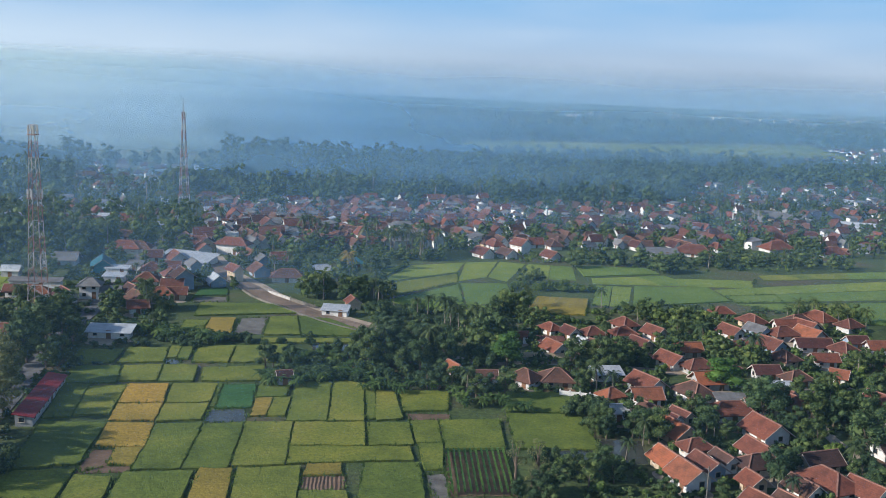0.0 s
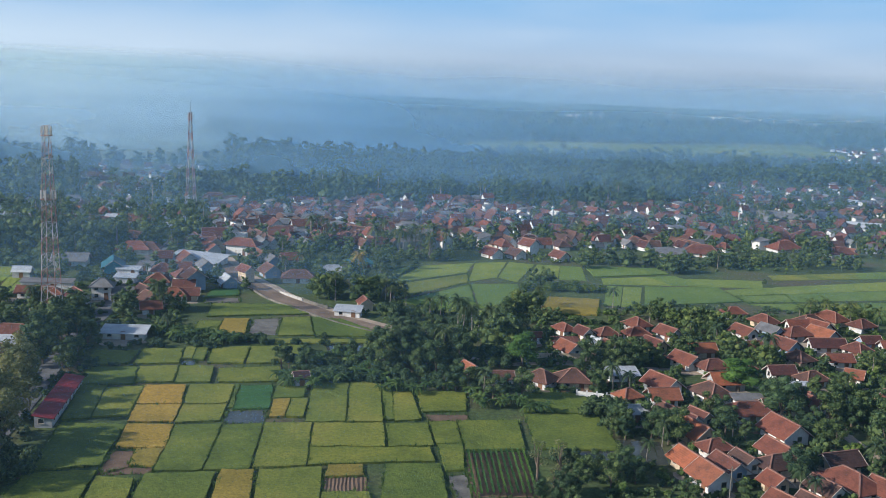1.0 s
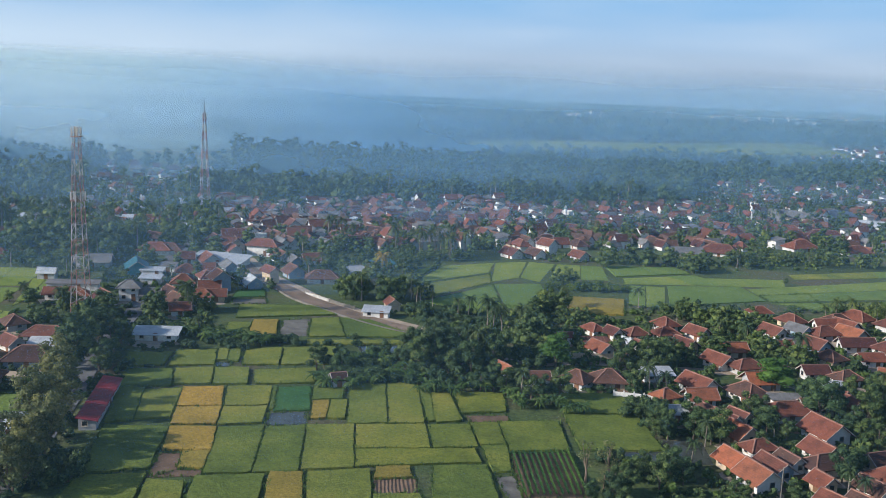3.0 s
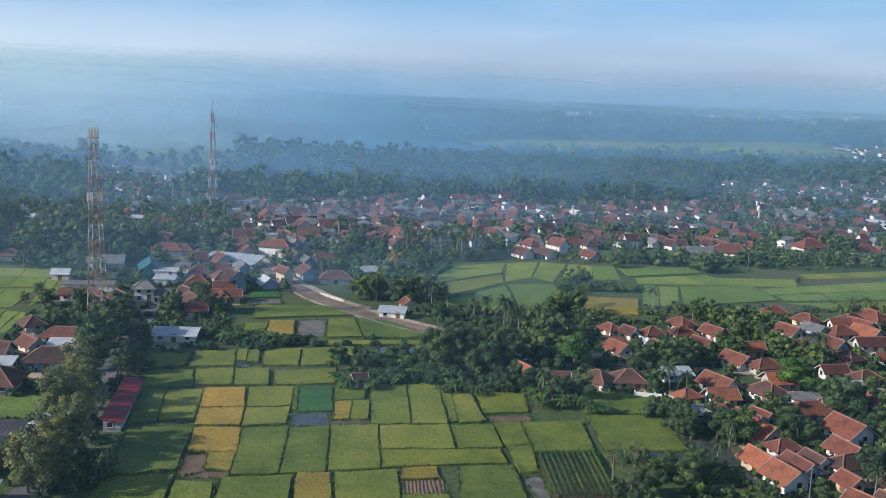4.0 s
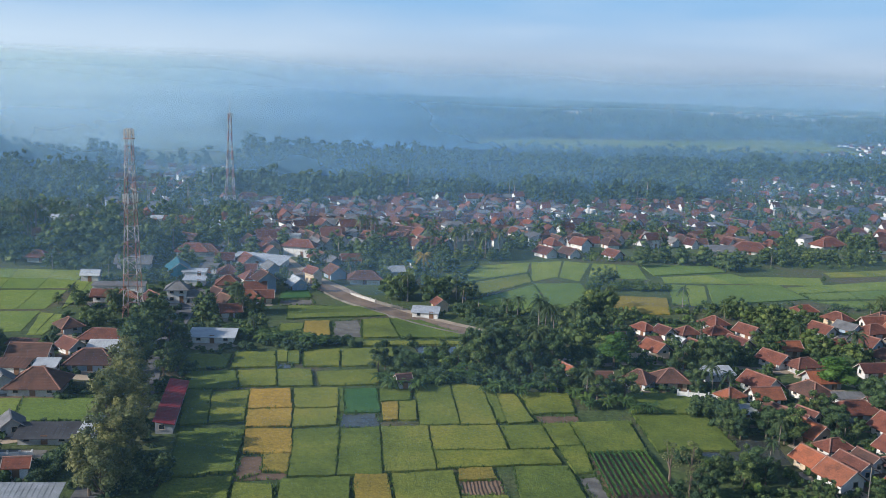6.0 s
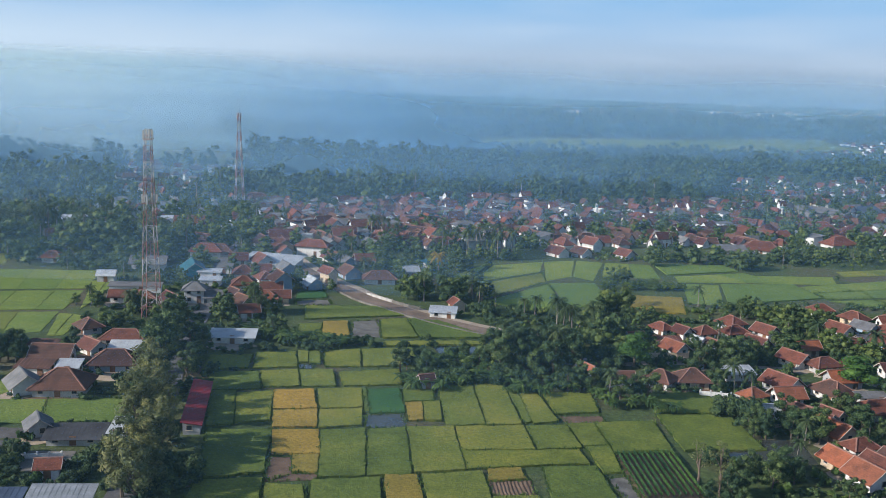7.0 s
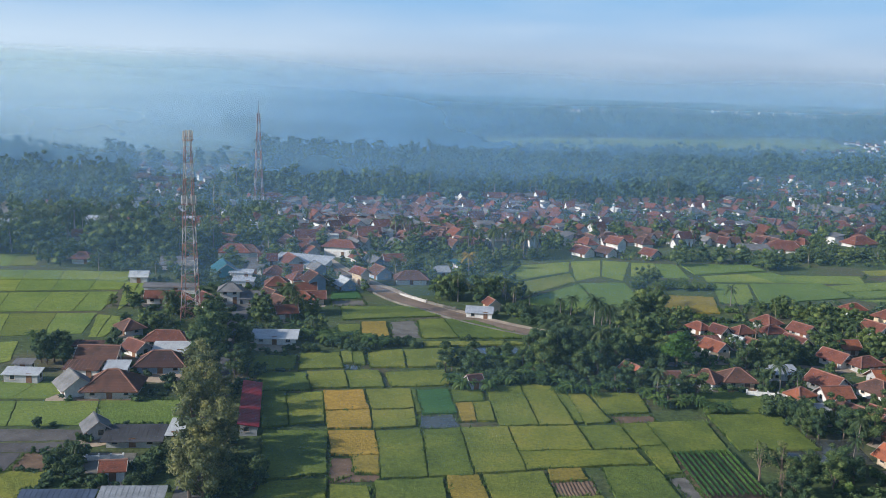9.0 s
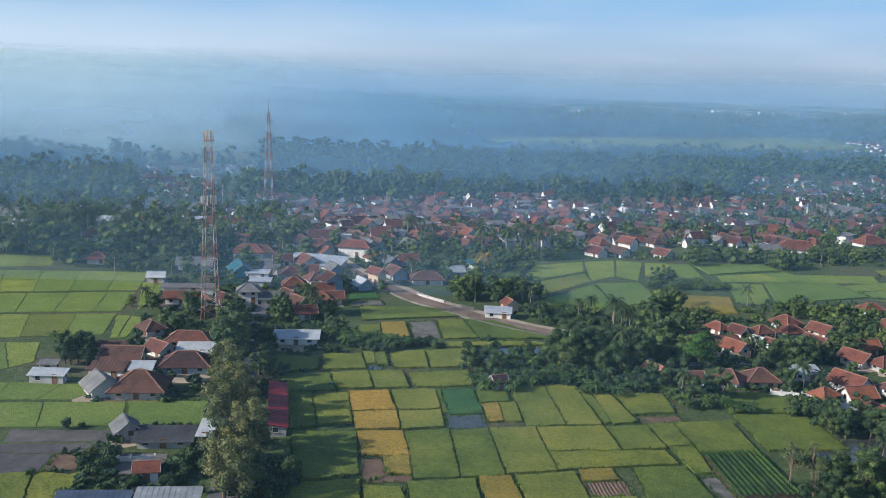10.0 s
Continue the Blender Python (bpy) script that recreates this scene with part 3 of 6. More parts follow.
# ---- trees ----
def cards(rng, centres, count, size, flat=0.35):
    """Leaf clumps as small bent cards over a cloud of balls (x, y, z, r)."""
    v, f = [], []
    weights = [c[3] ** 2 for c in centres]
    for _ in range(count):
        cx, cy, cz, r = rng.choices(centres, weights)[0]
        d = Vector((rng.gauss(0, 1), rng.gauss(0, 1), rng.gauss(0.25, 1))).normalized()
        p = Vector((cx, cy, cz)) + Vector((d.x, d.y, d.z * 0.8)) * r * rng.uniform(0.72, 1.08)
        nrm = (d + Vector((rng.gauss(0, flat), rng.gauss(0, flat), rng.gauss(0.15, flat)))).normalized()
        u = nrm.orthogonal().normalized()
        u.rotate(Matrix.Rotation(rng.uniform(0, 6.28), 3, nrm))
        w, s = nrm.cross(u), size * rng.uniform(0.6, 1.4)
        k = len(v)
        v += [p - u * s, p + w * s * 0.55 - nrm * s * 0.25, p + u * s, p - w * s * 0.55 - nrm * s * 0.2]
        f.append((k, k + 1, k + 2, k + 3))
    return v, f


def cores(rng, centres, shrink=0.78):
    """Rough inner masses that close the crown."""
    v, f = [], []
    for cx, cy, cz, r in centres:
        bm = bmesh.new()
        bmesh.ops.create_icosphere(bm, subdivisions=1, radius=r * shrink)
        k = len(v)
        bm.verts.ensure_lookup_table()
        v += [(cx + p.co.x * rng.uniform(0.8, 1.15), cy + p.co.y * rng.uniform(0.8, 1.15), cz + 0.8 * p.co.z * rng.uniform(0.8, 1.15)) for p in bm.verts]
        f += [tuple(k + p.index for p in q.verts) for q in bm.faces]
        bm.free()
    return v, f


def taper(points, radii, sides=6):
    v, f = [], []
    for i, (p, r) in enumerate(zip(points, radii)):
        for j in range(sides):
            a = 2 * math.pi * j / sides
            v.append((p[0] + r * math.cos(a), p[1] + r * math.sin(a), p[2]))
        if i:
            b = (i - 1) * sides
            f += [(b + j, b + (j + 1) % sides, b + sides + (j + 1) % sides, b + sides + j) for j in range(sides)]
    return v, f


def join(*pieces):
    v, f = [], []
    for a, b in pieces:
        k = len(v)
        v += a
        f += [tuple(i + k for i in q) for q in b]
    return v, f


def broadleaf(seed, style):
    """A tree about 10 m high, scaled on placing."""
    rng = random.Random(seed)
    root = new("tree")
    n = {"round": 9, "airy": 10, "thin": 5}.get(style, rng.randint(6, 9))
    spread = {"round": 2.2, "airy": 2.6, "thin": 1.8}.get(style, rng.uniform(1.9, 2.9))
    base = {"round": 3.0, "airy": 2.6, "thin": 4.0}.get(style, rng.uniform(1.7, 2.9))
    balls = []
    for i in range(n):
        a, q = i * 2.4 + rng.uniform(-0.5, 0.5), (i + 0.5) / n
        rad = spread * math.sqrt(1 - abs(2 * q - 0.75) * 0.6) * rng.uniform(0.55, 1.0)
        balls.append((rad * math.cos(a), rad * math.sin(a), base + q * (8.6 - base), {"airy": 1.35, "thin": 0.9, "round": 1.75}.get(style, rng.uniform(1.3, 1.95)) * (1.15 - 0.4 * q)))
    wood = [taper([(0, 0, -0.6), (0.1, 0, base * 0.5), (0.05, 0.1, base), (0, 0, base + 3)], [0.28, 0.22, 0.17, 0.06])]
    for b in balls[: 6]:
        wood.append(taper([(0, 0, base * 0.75), (b[0] * 0.55, b[1] * 0.55, (base * 0.75 + b[2]) / 2 + 0.3), b[:3]], [0.12, 0.08, 0.03], 4))
    v, f = join(*wood)
    part("trunk", mesh_of("trunk", v, f, ["bark"]), root)
    leafy = {"round": "leaf_round", "airy": "leaf_airy", "thin": "leaf_airy"}.get(style, "leaf")
    count = {"airy": 1100, "thin": 260, "round": 1500}.get(style, 1100)
    size = {"airy": 0.24, "thin": 0.2, "round": 0.24}.get(style, 0.28)
    c = cards(rng, balls, count, size, 0.5)
    v, f = join(c, cores(rng, balls, 0.62 if style == "airy" else 0.8)) if style != "thin" else c
    part("crown", mesh_of("crown", v, f, [leafy]), root)
    label = {"round": "bright green tree with a dense round crown", "airy": "tall roadside tree with feathery olive-green crown", "thin": "bare-limbed thin tree with few leaves"}.get(style, "broadleaf tree with an uneven dark green crown")
    return tagged(root, label, "tree", "trees")


def palm_crown(rng, top, fronds, joints):
    """Arching fronds with drooping leaflets on both sides."""
    v, f = [], []
    for i in range(fronds):
        a, lift = i * 2.4 + rng.uniform(-0.2, 0.2), 1.3 - 1.5 * (i / (fronds - 1)) + rng.uniform(-0.1, 0.1)
        length = rng.uniform(3.0, 3.8)
        out, side = Vector((math.cos(a), math.sin(a), 0)), Vector((-math.sin(a), math.cos(a), 0))
        spine = []
        for j in range(joints + 1):
            t = j / joints
            spine.append(top + out * length * t * (1 - 0.12 * t) + Vector((0, 0, length * (lift * t - 1.0 * t * t))))
        for j in range(joints):
            p, q = spine[j], spine[j + 1]
            wide = 0.75 * math.sin(math.pi * min(1, 0.14 + 0.86 * (j + 1) / (joints + 1))) + 0.08
            for s in (-1, 1):
                mid = (p + q) / 2
                tip = mid + side * s * wide + (q - p) * 0.7 - Vector((0, 0, wide * 0.55))
                for tri in ([p, p + (q - p) * 0.62, tip], [p + (q - p) * 0.5, q, tip + (q - p) * 0.55]):
                    k = len(v)
                    v += tri
                    f.append((k, k + 1, k + 2))
    return v, f


def palm(seed, gold=False):
    """A coconut palm about 10 m high."""
    rng = random.Random(seed)
    root = new("palm_tree")
    bx, by = rng.uniform(-1, 1), rng.uniform(-1, 1)
    pts = [(bx * t * t, by * t * t, -0.6 + 9.2 * t) for t in (0, 0.25, 0.5, 0.75, 1)]
    v, f = taper(pts, [0.26, 0.2, 0.17, 0.15, 0.14])
    part("trunk", mesh_of("trunk", v, f, ["palm_bark"]), root)
    v, f = palm_crown(rng, Vector(pts[-1]), 19, 8)
    part("crown", mesh_of("crown", v, f, ["leaf_gold" if gold else "leaf_palm"]), root)
    return tagged(root, "coconut palm with golden dry fronds" if gold else "coconut palm with slender trunk and arching fronds", "palm tree", "palms")


def banana(seed):
    rng = random.Random(seed)
    root = new("banana_plant")
    v, f = join(*(taper([(x, y, -0.5), (x * 1.1, y * 1.1, 1.9)], [0.16, 0.09], 5) for x, y in ((0, 0), (0.7, 0.3), (-0.5, 0.5))))
    part("trunk", mesh_of("trunk", v, f, ["leaf_banana"]), root)
    v, f = [], []
    for sx, sy in ((0, 0), (0.75, 0.33), (-0.55, 0.55)):
        for i in range(7):
            a, length, lift = i * 0.9 + rng.uniform(-0.3, 0.3), rng.uniform(1.7, 2.5), rng.uniform(0.7, 1.5)
            out, side = Vector((math.cos(a), math.sin(a), 0)), Vector((-math.sin(a), math.cos(a), 0))
            k = len(v)
            for j in range(6):
                t = j / 5
                p = Vector((sx, sy, 1.7)) + out * length * t + Vector((0, 0, length * (lift * t - 1.1 * t * t)))
                w = 0.34 * math.sin(math.pi * (0.1 + 0.88 * t)) + 0.03
                v += [p - side * w - Vector((0, 0, 0.1)), p, p + side * w - Vector((0, 0, 0.1))]
            for j in range(5):
                q = k + 3 * j
                f += [(q, q + 1, q + 4, q + 3), (q + 1, q + 2, q + 5, q + 4)]
    part("leaf_crown", mesh_of("leaf_crown", v, f, ["leaf_banana"]), root)
    return tagged(root, "clump of banana plants with broad pale green leaves", "banana plant", "banana plants")


def bush(seed):
    rng = random.Random(seed)
    balls = [(rng.uniform(-1.1, 1.1), rng.uniform(-1.1, 1.1), rng.uniform(0.5, 1.7), rng.uniform(0.6, 1.0)) for _ in range(5)]
    root = new("shrub", None)
    v, f = join(*(taper([(0, 0, -0.4), (b[0] * 0.8, b[1] * 0.8, b[2])], [0.07, 0.03], 4) for b in balls))
    part("trunk", mesh_of("stem", v, f, ["bark"]), root)
    v, f = join(cards(rng, balls, 420, 0.24, 0.5), cores(rng, balls))
    part("crown", mesh_of("crown", v, f, ["leaf"]), root)
    return tagged(root, "leafy green shrub with an uneven outline", "shrub", "shrubs")


class Heap:
    """Joins many transformed copies of template meshes into one mesh."""

    def __init__(self):
        self.v, self.sizes, self.loops, self.mats, self.n = [], [], [], [], 0

    def add(self, v, f, matrix, mat):
        v = np.asarray([tuple(p) for p in v]) if not isinstance(v, np.ndarray) else v
        m = np.array(matrix)
        self.v.append(v @ m[:3, :3].T + m[:3, 3])
        sizes, loops = f
        self.sizes.append(sizes)
        self.loops.append(loops + self.n)
        self.mats.append(np.full(len(sizes), mat, dtype=np.int32))
        self.n += len(v)

    def build(self, name, mats):
        me = bpy.data.meshes.new(name)
        v, sizes, loops = np.concatenate(self.v), np.concatenate(self.sizes), np.concatenate(self.loops)
        me.vertices.add(len(v))
        me.vertices.foreach_set("co", v.astype(np.float32).ravel())
        me.loops.add(len(loops))
        me.loops.foreach_set("vertex_index", loops.astype(np.int32))
        me.polygons.add(len(sizes))
        me.polygons.foreach_set("loop_start", np.concatenate(([0], np.cumsum(sizes)[:-1])).astype(np.int32))
        for m in mats:
            me.materials.append(M[m])
        me.polygons.foreach_set("material_index", np.concatenate(self.mats))
        me.update(calc_edges=True)
        me.validate()
        me.shade_flat()
        return new(name, me)


def packed(v, f):
    """Template arrays for Heap: points, and faces as sizes and loops."""
    return np.array([tuple(p) for p in v]), (np.array([len(q) for q in f]), np.concatenate([np.array(q) for q in f]))


def far_tree(seed, count, size, n):
    rng = random.Random(seed)
    wide = rng.uniform(1.7, 2.7)
    balls = [(wide * math.cos(i * 2.4) * rng.uniform(0.4, 1), wide * math.sin(i * 2.4) * rng.uniform(0.4, 1), 2.0 + 6.2 * (i + 0.5) / n, rng.uniform(1.3, 2.1) * (1.15 - 0.45 * i / n)) for i in range(n)]
    return packed(*join(cards(rng, balls, count, size, 0.6), cores(rng, balls, 0.76), taper([(0, 0, -1), (0, 0, 4.5)], [0.3, 0.2], 4)))


TREES = Heap()
TREE_MATS = ["leaf", "leaf_palm", "palm_bark", "leaf_banana", "leaf_far"]
MID = [far_tree(100 + i, 190, 0.4, 7) for i in range(7)]
FAR = [far_tree(200 + i, 44, 0.85, 5) for i in range(6)]
DIM = [far_tree(300 + i, 14, 1.0, 4) for i in range(5)]
PALM_PARTS = []


def heap_tree(kind, x, y, height, rng):
    """A plant too far off to pick out singly, joined with the others."""
    m = pose(x, y, ground_z(x, y), 0, 0, rng.uniform(0, 360)) @ Matrix.Diagonal((height / 10 * rng.uniform(0.9, 1.2), height / 10 * rng.uniform(0.9, 1.2), height / 10, 1))
    if kind == "palm":
        if not PALM_PARTS:
            for i in range(3):
                rig = random.Random(i)
                PALM_PARTS.append((packed(*palm_crown(rig, Vector((0.3 * i, 0.2, 8.6)), 12, 5)), packed(*taper([(0, 0, -1), (0.1 * i, 0.1, 5), (0.3 * i, 0.2, 8.7)], [0.25, 0.17, 0.14], 4))))
        crown, trunk = rng.choice(PALM_PARTS)
        TREES.add(*crown, m, 1)
        TREES.add(*trunk, m, 2)
    else:
        TREES.add(*rng.choice(MID if y < 430 else FAR if y < 1000 else DIM), m, 3 if kind == "banana" else 0 if y < 520 else 4)


PROTO, MADE = {}, {}
NEAR_LIMIT = {"mixed": 240.0, "palm": 285.0, "banana": 313.0, "bush": 313.0}
SPECIES = {"mixed": ("broad", 9, 10.0), "round": ("round", 1, 10.0), "airy": ("airy", 3, 10.0), "thin": ("thin", 2, 10.0), "palm": ("palm", 5, 9.0), "gold": ("gold", 1, 9.0), "banana": ("banana", 4, 4.0), "bush": ("bush", 5, 2.6)}


def plant(kind, x, y, height, rng):
    """One plant of a kind: the first of each variant is built, the others are copies of it."""
    style, variants, own = SPECIES[kind]
    key = (style, rng.randrange(variants))
    s, wide = height / own, 1.35 if kind == "round" else 1.0
    m = pose(x, y, ground_z(x, y), 0, 0, rng.uniform(0, 360)) @ Matrix.Diagonal((s * wide * rng.uniform(0.9, 1.12), s * wide * rng.uniform(0.9, 1.12), s, 1))
    if key in PROTO:
        return copy_thing(PROTO[key], m)
    seed = 31 * key[1] + 7
    ob = palm(seed) if style == "palm" else palm(seed, True) if style == "gold" else banana(seed) if style == "banana" else bush(seed) if style == "bush" else broadleaf(seed, style)
    ob.matrix_basis = pose(x, y, ground_z(x, y)) @ Matrix.Diagonal((wide, wide, 1, 1))
    PROTO[key] = ob
    return ob


def grove(kind, x, y, count, rx, ry, height):
    """A loose group of plants round (x, y), off houses, fields and roads."""
    rng = random.Random(int(x * 13 + y * 7))
    for _ in range(count):
        for _try in range(12):
            a, q = rng.uniform(0, 6.283), math.sqrt(rng.random())
            px, py = x + rx * q * math.cos(a), y + ry * q * math.sin(a)
            gap = {"banana": 0.3, "bush": 0.3}.get(kind, 1.0)
            if count == 1 or (free(px, py, gap) and (kind in ("banana", "bush") or yard_open(px, py, 10 if py < 285 else 11))):
                size = height * rng.uniform(0.75, 1.15)
                which = kind
                if kind == "mixed" and rng.random() < 0.10:
                    which = "palm"
                if py > NEAR_LIMIT.get(which, 1e9):
                    heap_tree(which, px, py, size, rng)
                else:
                    plant(which, px, py, size, rng)
                if kind not in ("banana", "bush"):
                    TAKEN.append((px, py, 0.10 * height))
                break


# ---- towers ----
def lattice_tower(x, y, base, top, height, sections, name, label, mast=0.0, panels=(), leg=0.17):
    """A four-legged lattice tower in red and white sections."""
    root = new(name)
    root.location = (x, y, ground_z(x, y) - 0.2)
    wide = lambda z: base + (top - base) * (z / height) ** 0.8
    for i in range(sections):
        z0, z1 = height * i / sections, height * (i + 1) / sections
        s = Shape()
        a, b = wide(z0), wide(z1)
        c0, c1 = [(-a, -a), (a, -a), (a, a), (-a, a)], [(-b, -b), (b, -b), (b, b), (-b, b)]
        thick = leg if i < sections * 0.7 else leg * 0.78
        for k in range(4):
            p, q = c0[k], c1[k]
            p2, q2 = c0[(k + 1) % 4], c1[(k + 1) % 4]
            s.beam((*p, z0), (*q, z1), thick)
            m0, m1 = [(u + w) / 2 for u, w in zip(p, q)], [(u + w) / 2 for u, w in zip(p2, q2)]
            zm = (z0 + z1) / 2
            s.beam((*p, z0), (*m1, zm), leg * 0.5).beam((*m1, zm), (*q, z1), leg * 0.5)
            s.beam((*q, z1), (*q2, z1), 0.08)
        part("lattice_section", s.mesh("lattice_section", "steel_red" if i % 2 == 0 else "steel_white"), root, "red painted steel lattice" if i % 2 == 0 else "white painted steel lattice")
    for z, r, n, tall in panels:
        deck = Shape()
        w = wide(z) + 0.35
        for k in range(4):
            p, q = [(-w, -w), (w, -w), (w, w), (-w, w)][k], [(w, -w), (w, w), (-w, w), (-w, -w)][k]
            deck.beam((*p, z), (*q, z), 0.22).beam((*p, z + 1.0), (*q, z + 1.0), 0.08)
        part("platform", deck.mesh("platform", "steel_red"), root)
        for k in range(n):
            a = 2 * math.pi * k / n + 0.5
            cx, cy = r * math.cos(a), r * math.sin(a)
            part("antenna_panel", Shape().box(cx - 0.15, cx + 0.15, cy - 0.12, cy + 0.12, z - 0.2, z - 0.2 + tall).beam((cx, cy, z), (cx * 0.5, cy * 0.5, z), 0.08).mesh("antenna_panel", "antenna"), root, "white antenna panel")
    if mast:
        v, f = taper([(0, 0, height - 1), (0, 0, height + mast)], [0.18, 0.09], 6)
        part("mast", mesh_of("mast", v, f, ["steel_white"]), root)
    return tagged(root, label, "tower", "telecom towers")


# ---- the town beyond: looser rows of houses, the nearest as things ----
def spread(quad, count, gap, seed):
    """Random places in a quad of the plan, off what stands there."""
    A, B, C, D = (np.array(p) for p in quad)
    rng, spots = random.Random(seed), []
    for _ in range(count * 8):
        s, t = rng.random(), rng.random()
        p = (A * (1 - s) + B * s) * (1 - t) + (D * (1 - s) + C * s) * t
        if free(p[0], p[1], gap):
            TAKEN.append((p[0], p[1], 2.3))
            HOMES.append((p[0], p[1], 3.2))
            spots.append((float(p[0]), float(p[1])))
            if len(spots) == count:
                break
    return spots


TOWN_KINDS = [(13, 8, "hip", "red", "white", 1), (11, 8, "gable", "red", "white", 1), (12, 8, "gable", "brown", "cream", 1), (10, 7, "gable", "brown", "white", 1), (14, 8, "gable", "brown", "white", 1),
              (11, 7, "gable", "grey", "white", 1), (10, 8, "gable", "red", "white", 2), (9, 6, "shed", "pale", "white", 1), (14, 9, "hip", "brown", "cream", 1), (11, 8, "gable", "brown", "white", 1),
              (12, 8, "hip", "brown", "white", 1), (10, 8, "shed", "grey", "white", 2)]
TOWN_PROTO = []
TOWN = Heap()
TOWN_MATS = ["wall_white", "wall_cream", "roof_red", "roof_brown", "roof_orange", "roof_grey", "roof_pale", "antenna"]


def town(spots, things):
    rng = random.Random(11)
    for i, (x, y) in enumerate(sorted(spots, key=lambda p: p[1])):
        turn, k, z = rng.choice([20, -60, -65, 10, 30, -70, 110, 120]) + rng.uniform(-8, 8), rng.randrange(len(TOWN_KINDS)), ground_z(x, y)
        s = rng.uniform(0.52, 0.88)
        m = pose(x, y, z + 0.1, 0, 0, turn) @ Matrix.Diagonal((s, s, 1, 1))
        if i < things:
            if len(TOWN_PROTO) <= k:
                k = len(TOWN_PROTO)
                ob = build_house(*TOWN_KINDS[k], detail=False)
                ob.matrix_basis = pose(x, y, z + 0.1, 0, 0, turn)
                TOWN_PROTO.append(ob)
            else:
                copy_thing(TOWN_PROTO[k], m)
        else:
            L, W, kind, roof, wall, st = TOWN_KINDS[k]
            he, a, b = 2.1 * st, L / 2, W / 2
            body = Shape()
            if kind == "gable":
                end = lambda x: [(x, -b + 0.9, -2), (x, b - 0.9, -2), (x, b - 0.9, he), (x, 0, he + 0.28 * W), (x, -b + 0.9, he)]
                body.solid(end(-a + 0.7), end(a - 0.7))
            else:
                body.box(-a + 0.9, a - 0.9, -b + 0.9, b - 0.9, -2, he)
            r = 0.1 if kind == "shed" else a - 0.01 if kind == "gable" else a - b * 0.9
            lid = Shape()
            top, z0 = he + 0.33 * W, he - 0.35
            if kind == "shed":
                lid.slab([(-a, -b, he), (a, -b, he), (a, b, he + 1), (-a, b, he + 1)], 0.15)
            else:
                rings = [[(-a, -b, z0), (a, -b, z0), (r, 0, top), (-r, 0, top)], [(a, b, z0), (-a, b, z0), (-r, 0, top), (r, 0, top)]]
                if kind == "hip":
                    rings += [[(a, -b, z0), (a, b, z0), (r, 0, top)], [(-a, b, z0), (-a, -b, z0), (-r, 0, top)]]
                for ring in rings:
                    lid.slab(ring, 0.15)
            TOWN.add(*packed(body.v, body.f), m, 1 if wall == "cream" else 0)
            TOWN.add(*packed(lid.v, lid.f), m, TOWN_MATS.index("roof_" + roof))


def woodland(quads, gap_near, height, seed, palms=0.15, clear=(), yard=22):
    """Scattered trees over quads of the plan, spacing in metres, on a jittered grid."""
    rng = random.Random(seed)
    for quad in quads:
        A, B, C, D = (np.array(p, dtype=float) for p in quad)
        nx = int(max(np.linalg.norm(B - A), np.linalg.norm(C - D)) / gap_near)
        ny = int(max(np.linalg.norm(D - A), np.linalg.norm(C - B)) / gap_near)
        for i in range(nx):
            for j in range(ny):
                s, t = (i + rng.random()) / nx, (j + rng.random()) / ny
                x, y = (A * (1 - s) + B * s) * (1 - t) + (D * (1 - s) + C * s) * t
                if any(inside(q, x, y) for q in clear) or (y < 900 and not (free(x, y, 1.0) and yard_open(x, y, yard))):
                    continue
                heap_tree("palm" if rng.random() < palms else "mixed", x, y, height * rng.choice((0.6, 0.8, 0.95, 1.1, 1.35)) * rng.uniform(0.9, 1.1), rng)


def undergrowth(quad, gap, seed):
    """Low shrubs and garden plants between the houses, joined."""
    heap, rng = Heap(), random.Random(seed)
    kinds = []
    for i in range(5):
        balls = [(rng.uniform(-0.9, 0.9), rng.uniform(-0.9, 0.9), rng.uniform(0.3, 1.3), rng.uniform(0.5, 0.9)) for _ in range(4)]
        kinds.append(packed(*join(cards(rng, balls, 56, 0.32, 0.6), cores(rng, balls, 0.8))))
    A, B, C, D = (np.array(p, dtype=float) for p in quad)
    nx, ny = int(np.linalg.norm(B - A) / gap), int(np.linalg.norm(D - A) / gap)
    for i in range(nx):
        for j in range(ny):
            s, t = (i + rng.random()) / nx, (j + rng.random()) / ny
            x, y = (A * (1 - s) + B * s) * (1 - t) + (D * (1 - s) + C * s) * t
            if noise.noise((x / 9, y / 9, 4.0)) > -0.18 and free(x, y, 0.2):
                k = rng.uniform(0.55, 1.35)
                heap.add(*rng.choice(kinds), pose(x, y, ground_z(x, y) - 0.1, 0, 0, rng.uniform(0, 360)) @ Matrix.Diagonal((k, k, k * rng.uniform(0.6, 1.3), 1)), 0 if rng.random() < 0.75 else 1)
    return tagged(heap.build("undergrowth", ["leaf", "leaf_banana"]), "low shrubs and garden plants between village houses", "shrubs", kind="stuff")


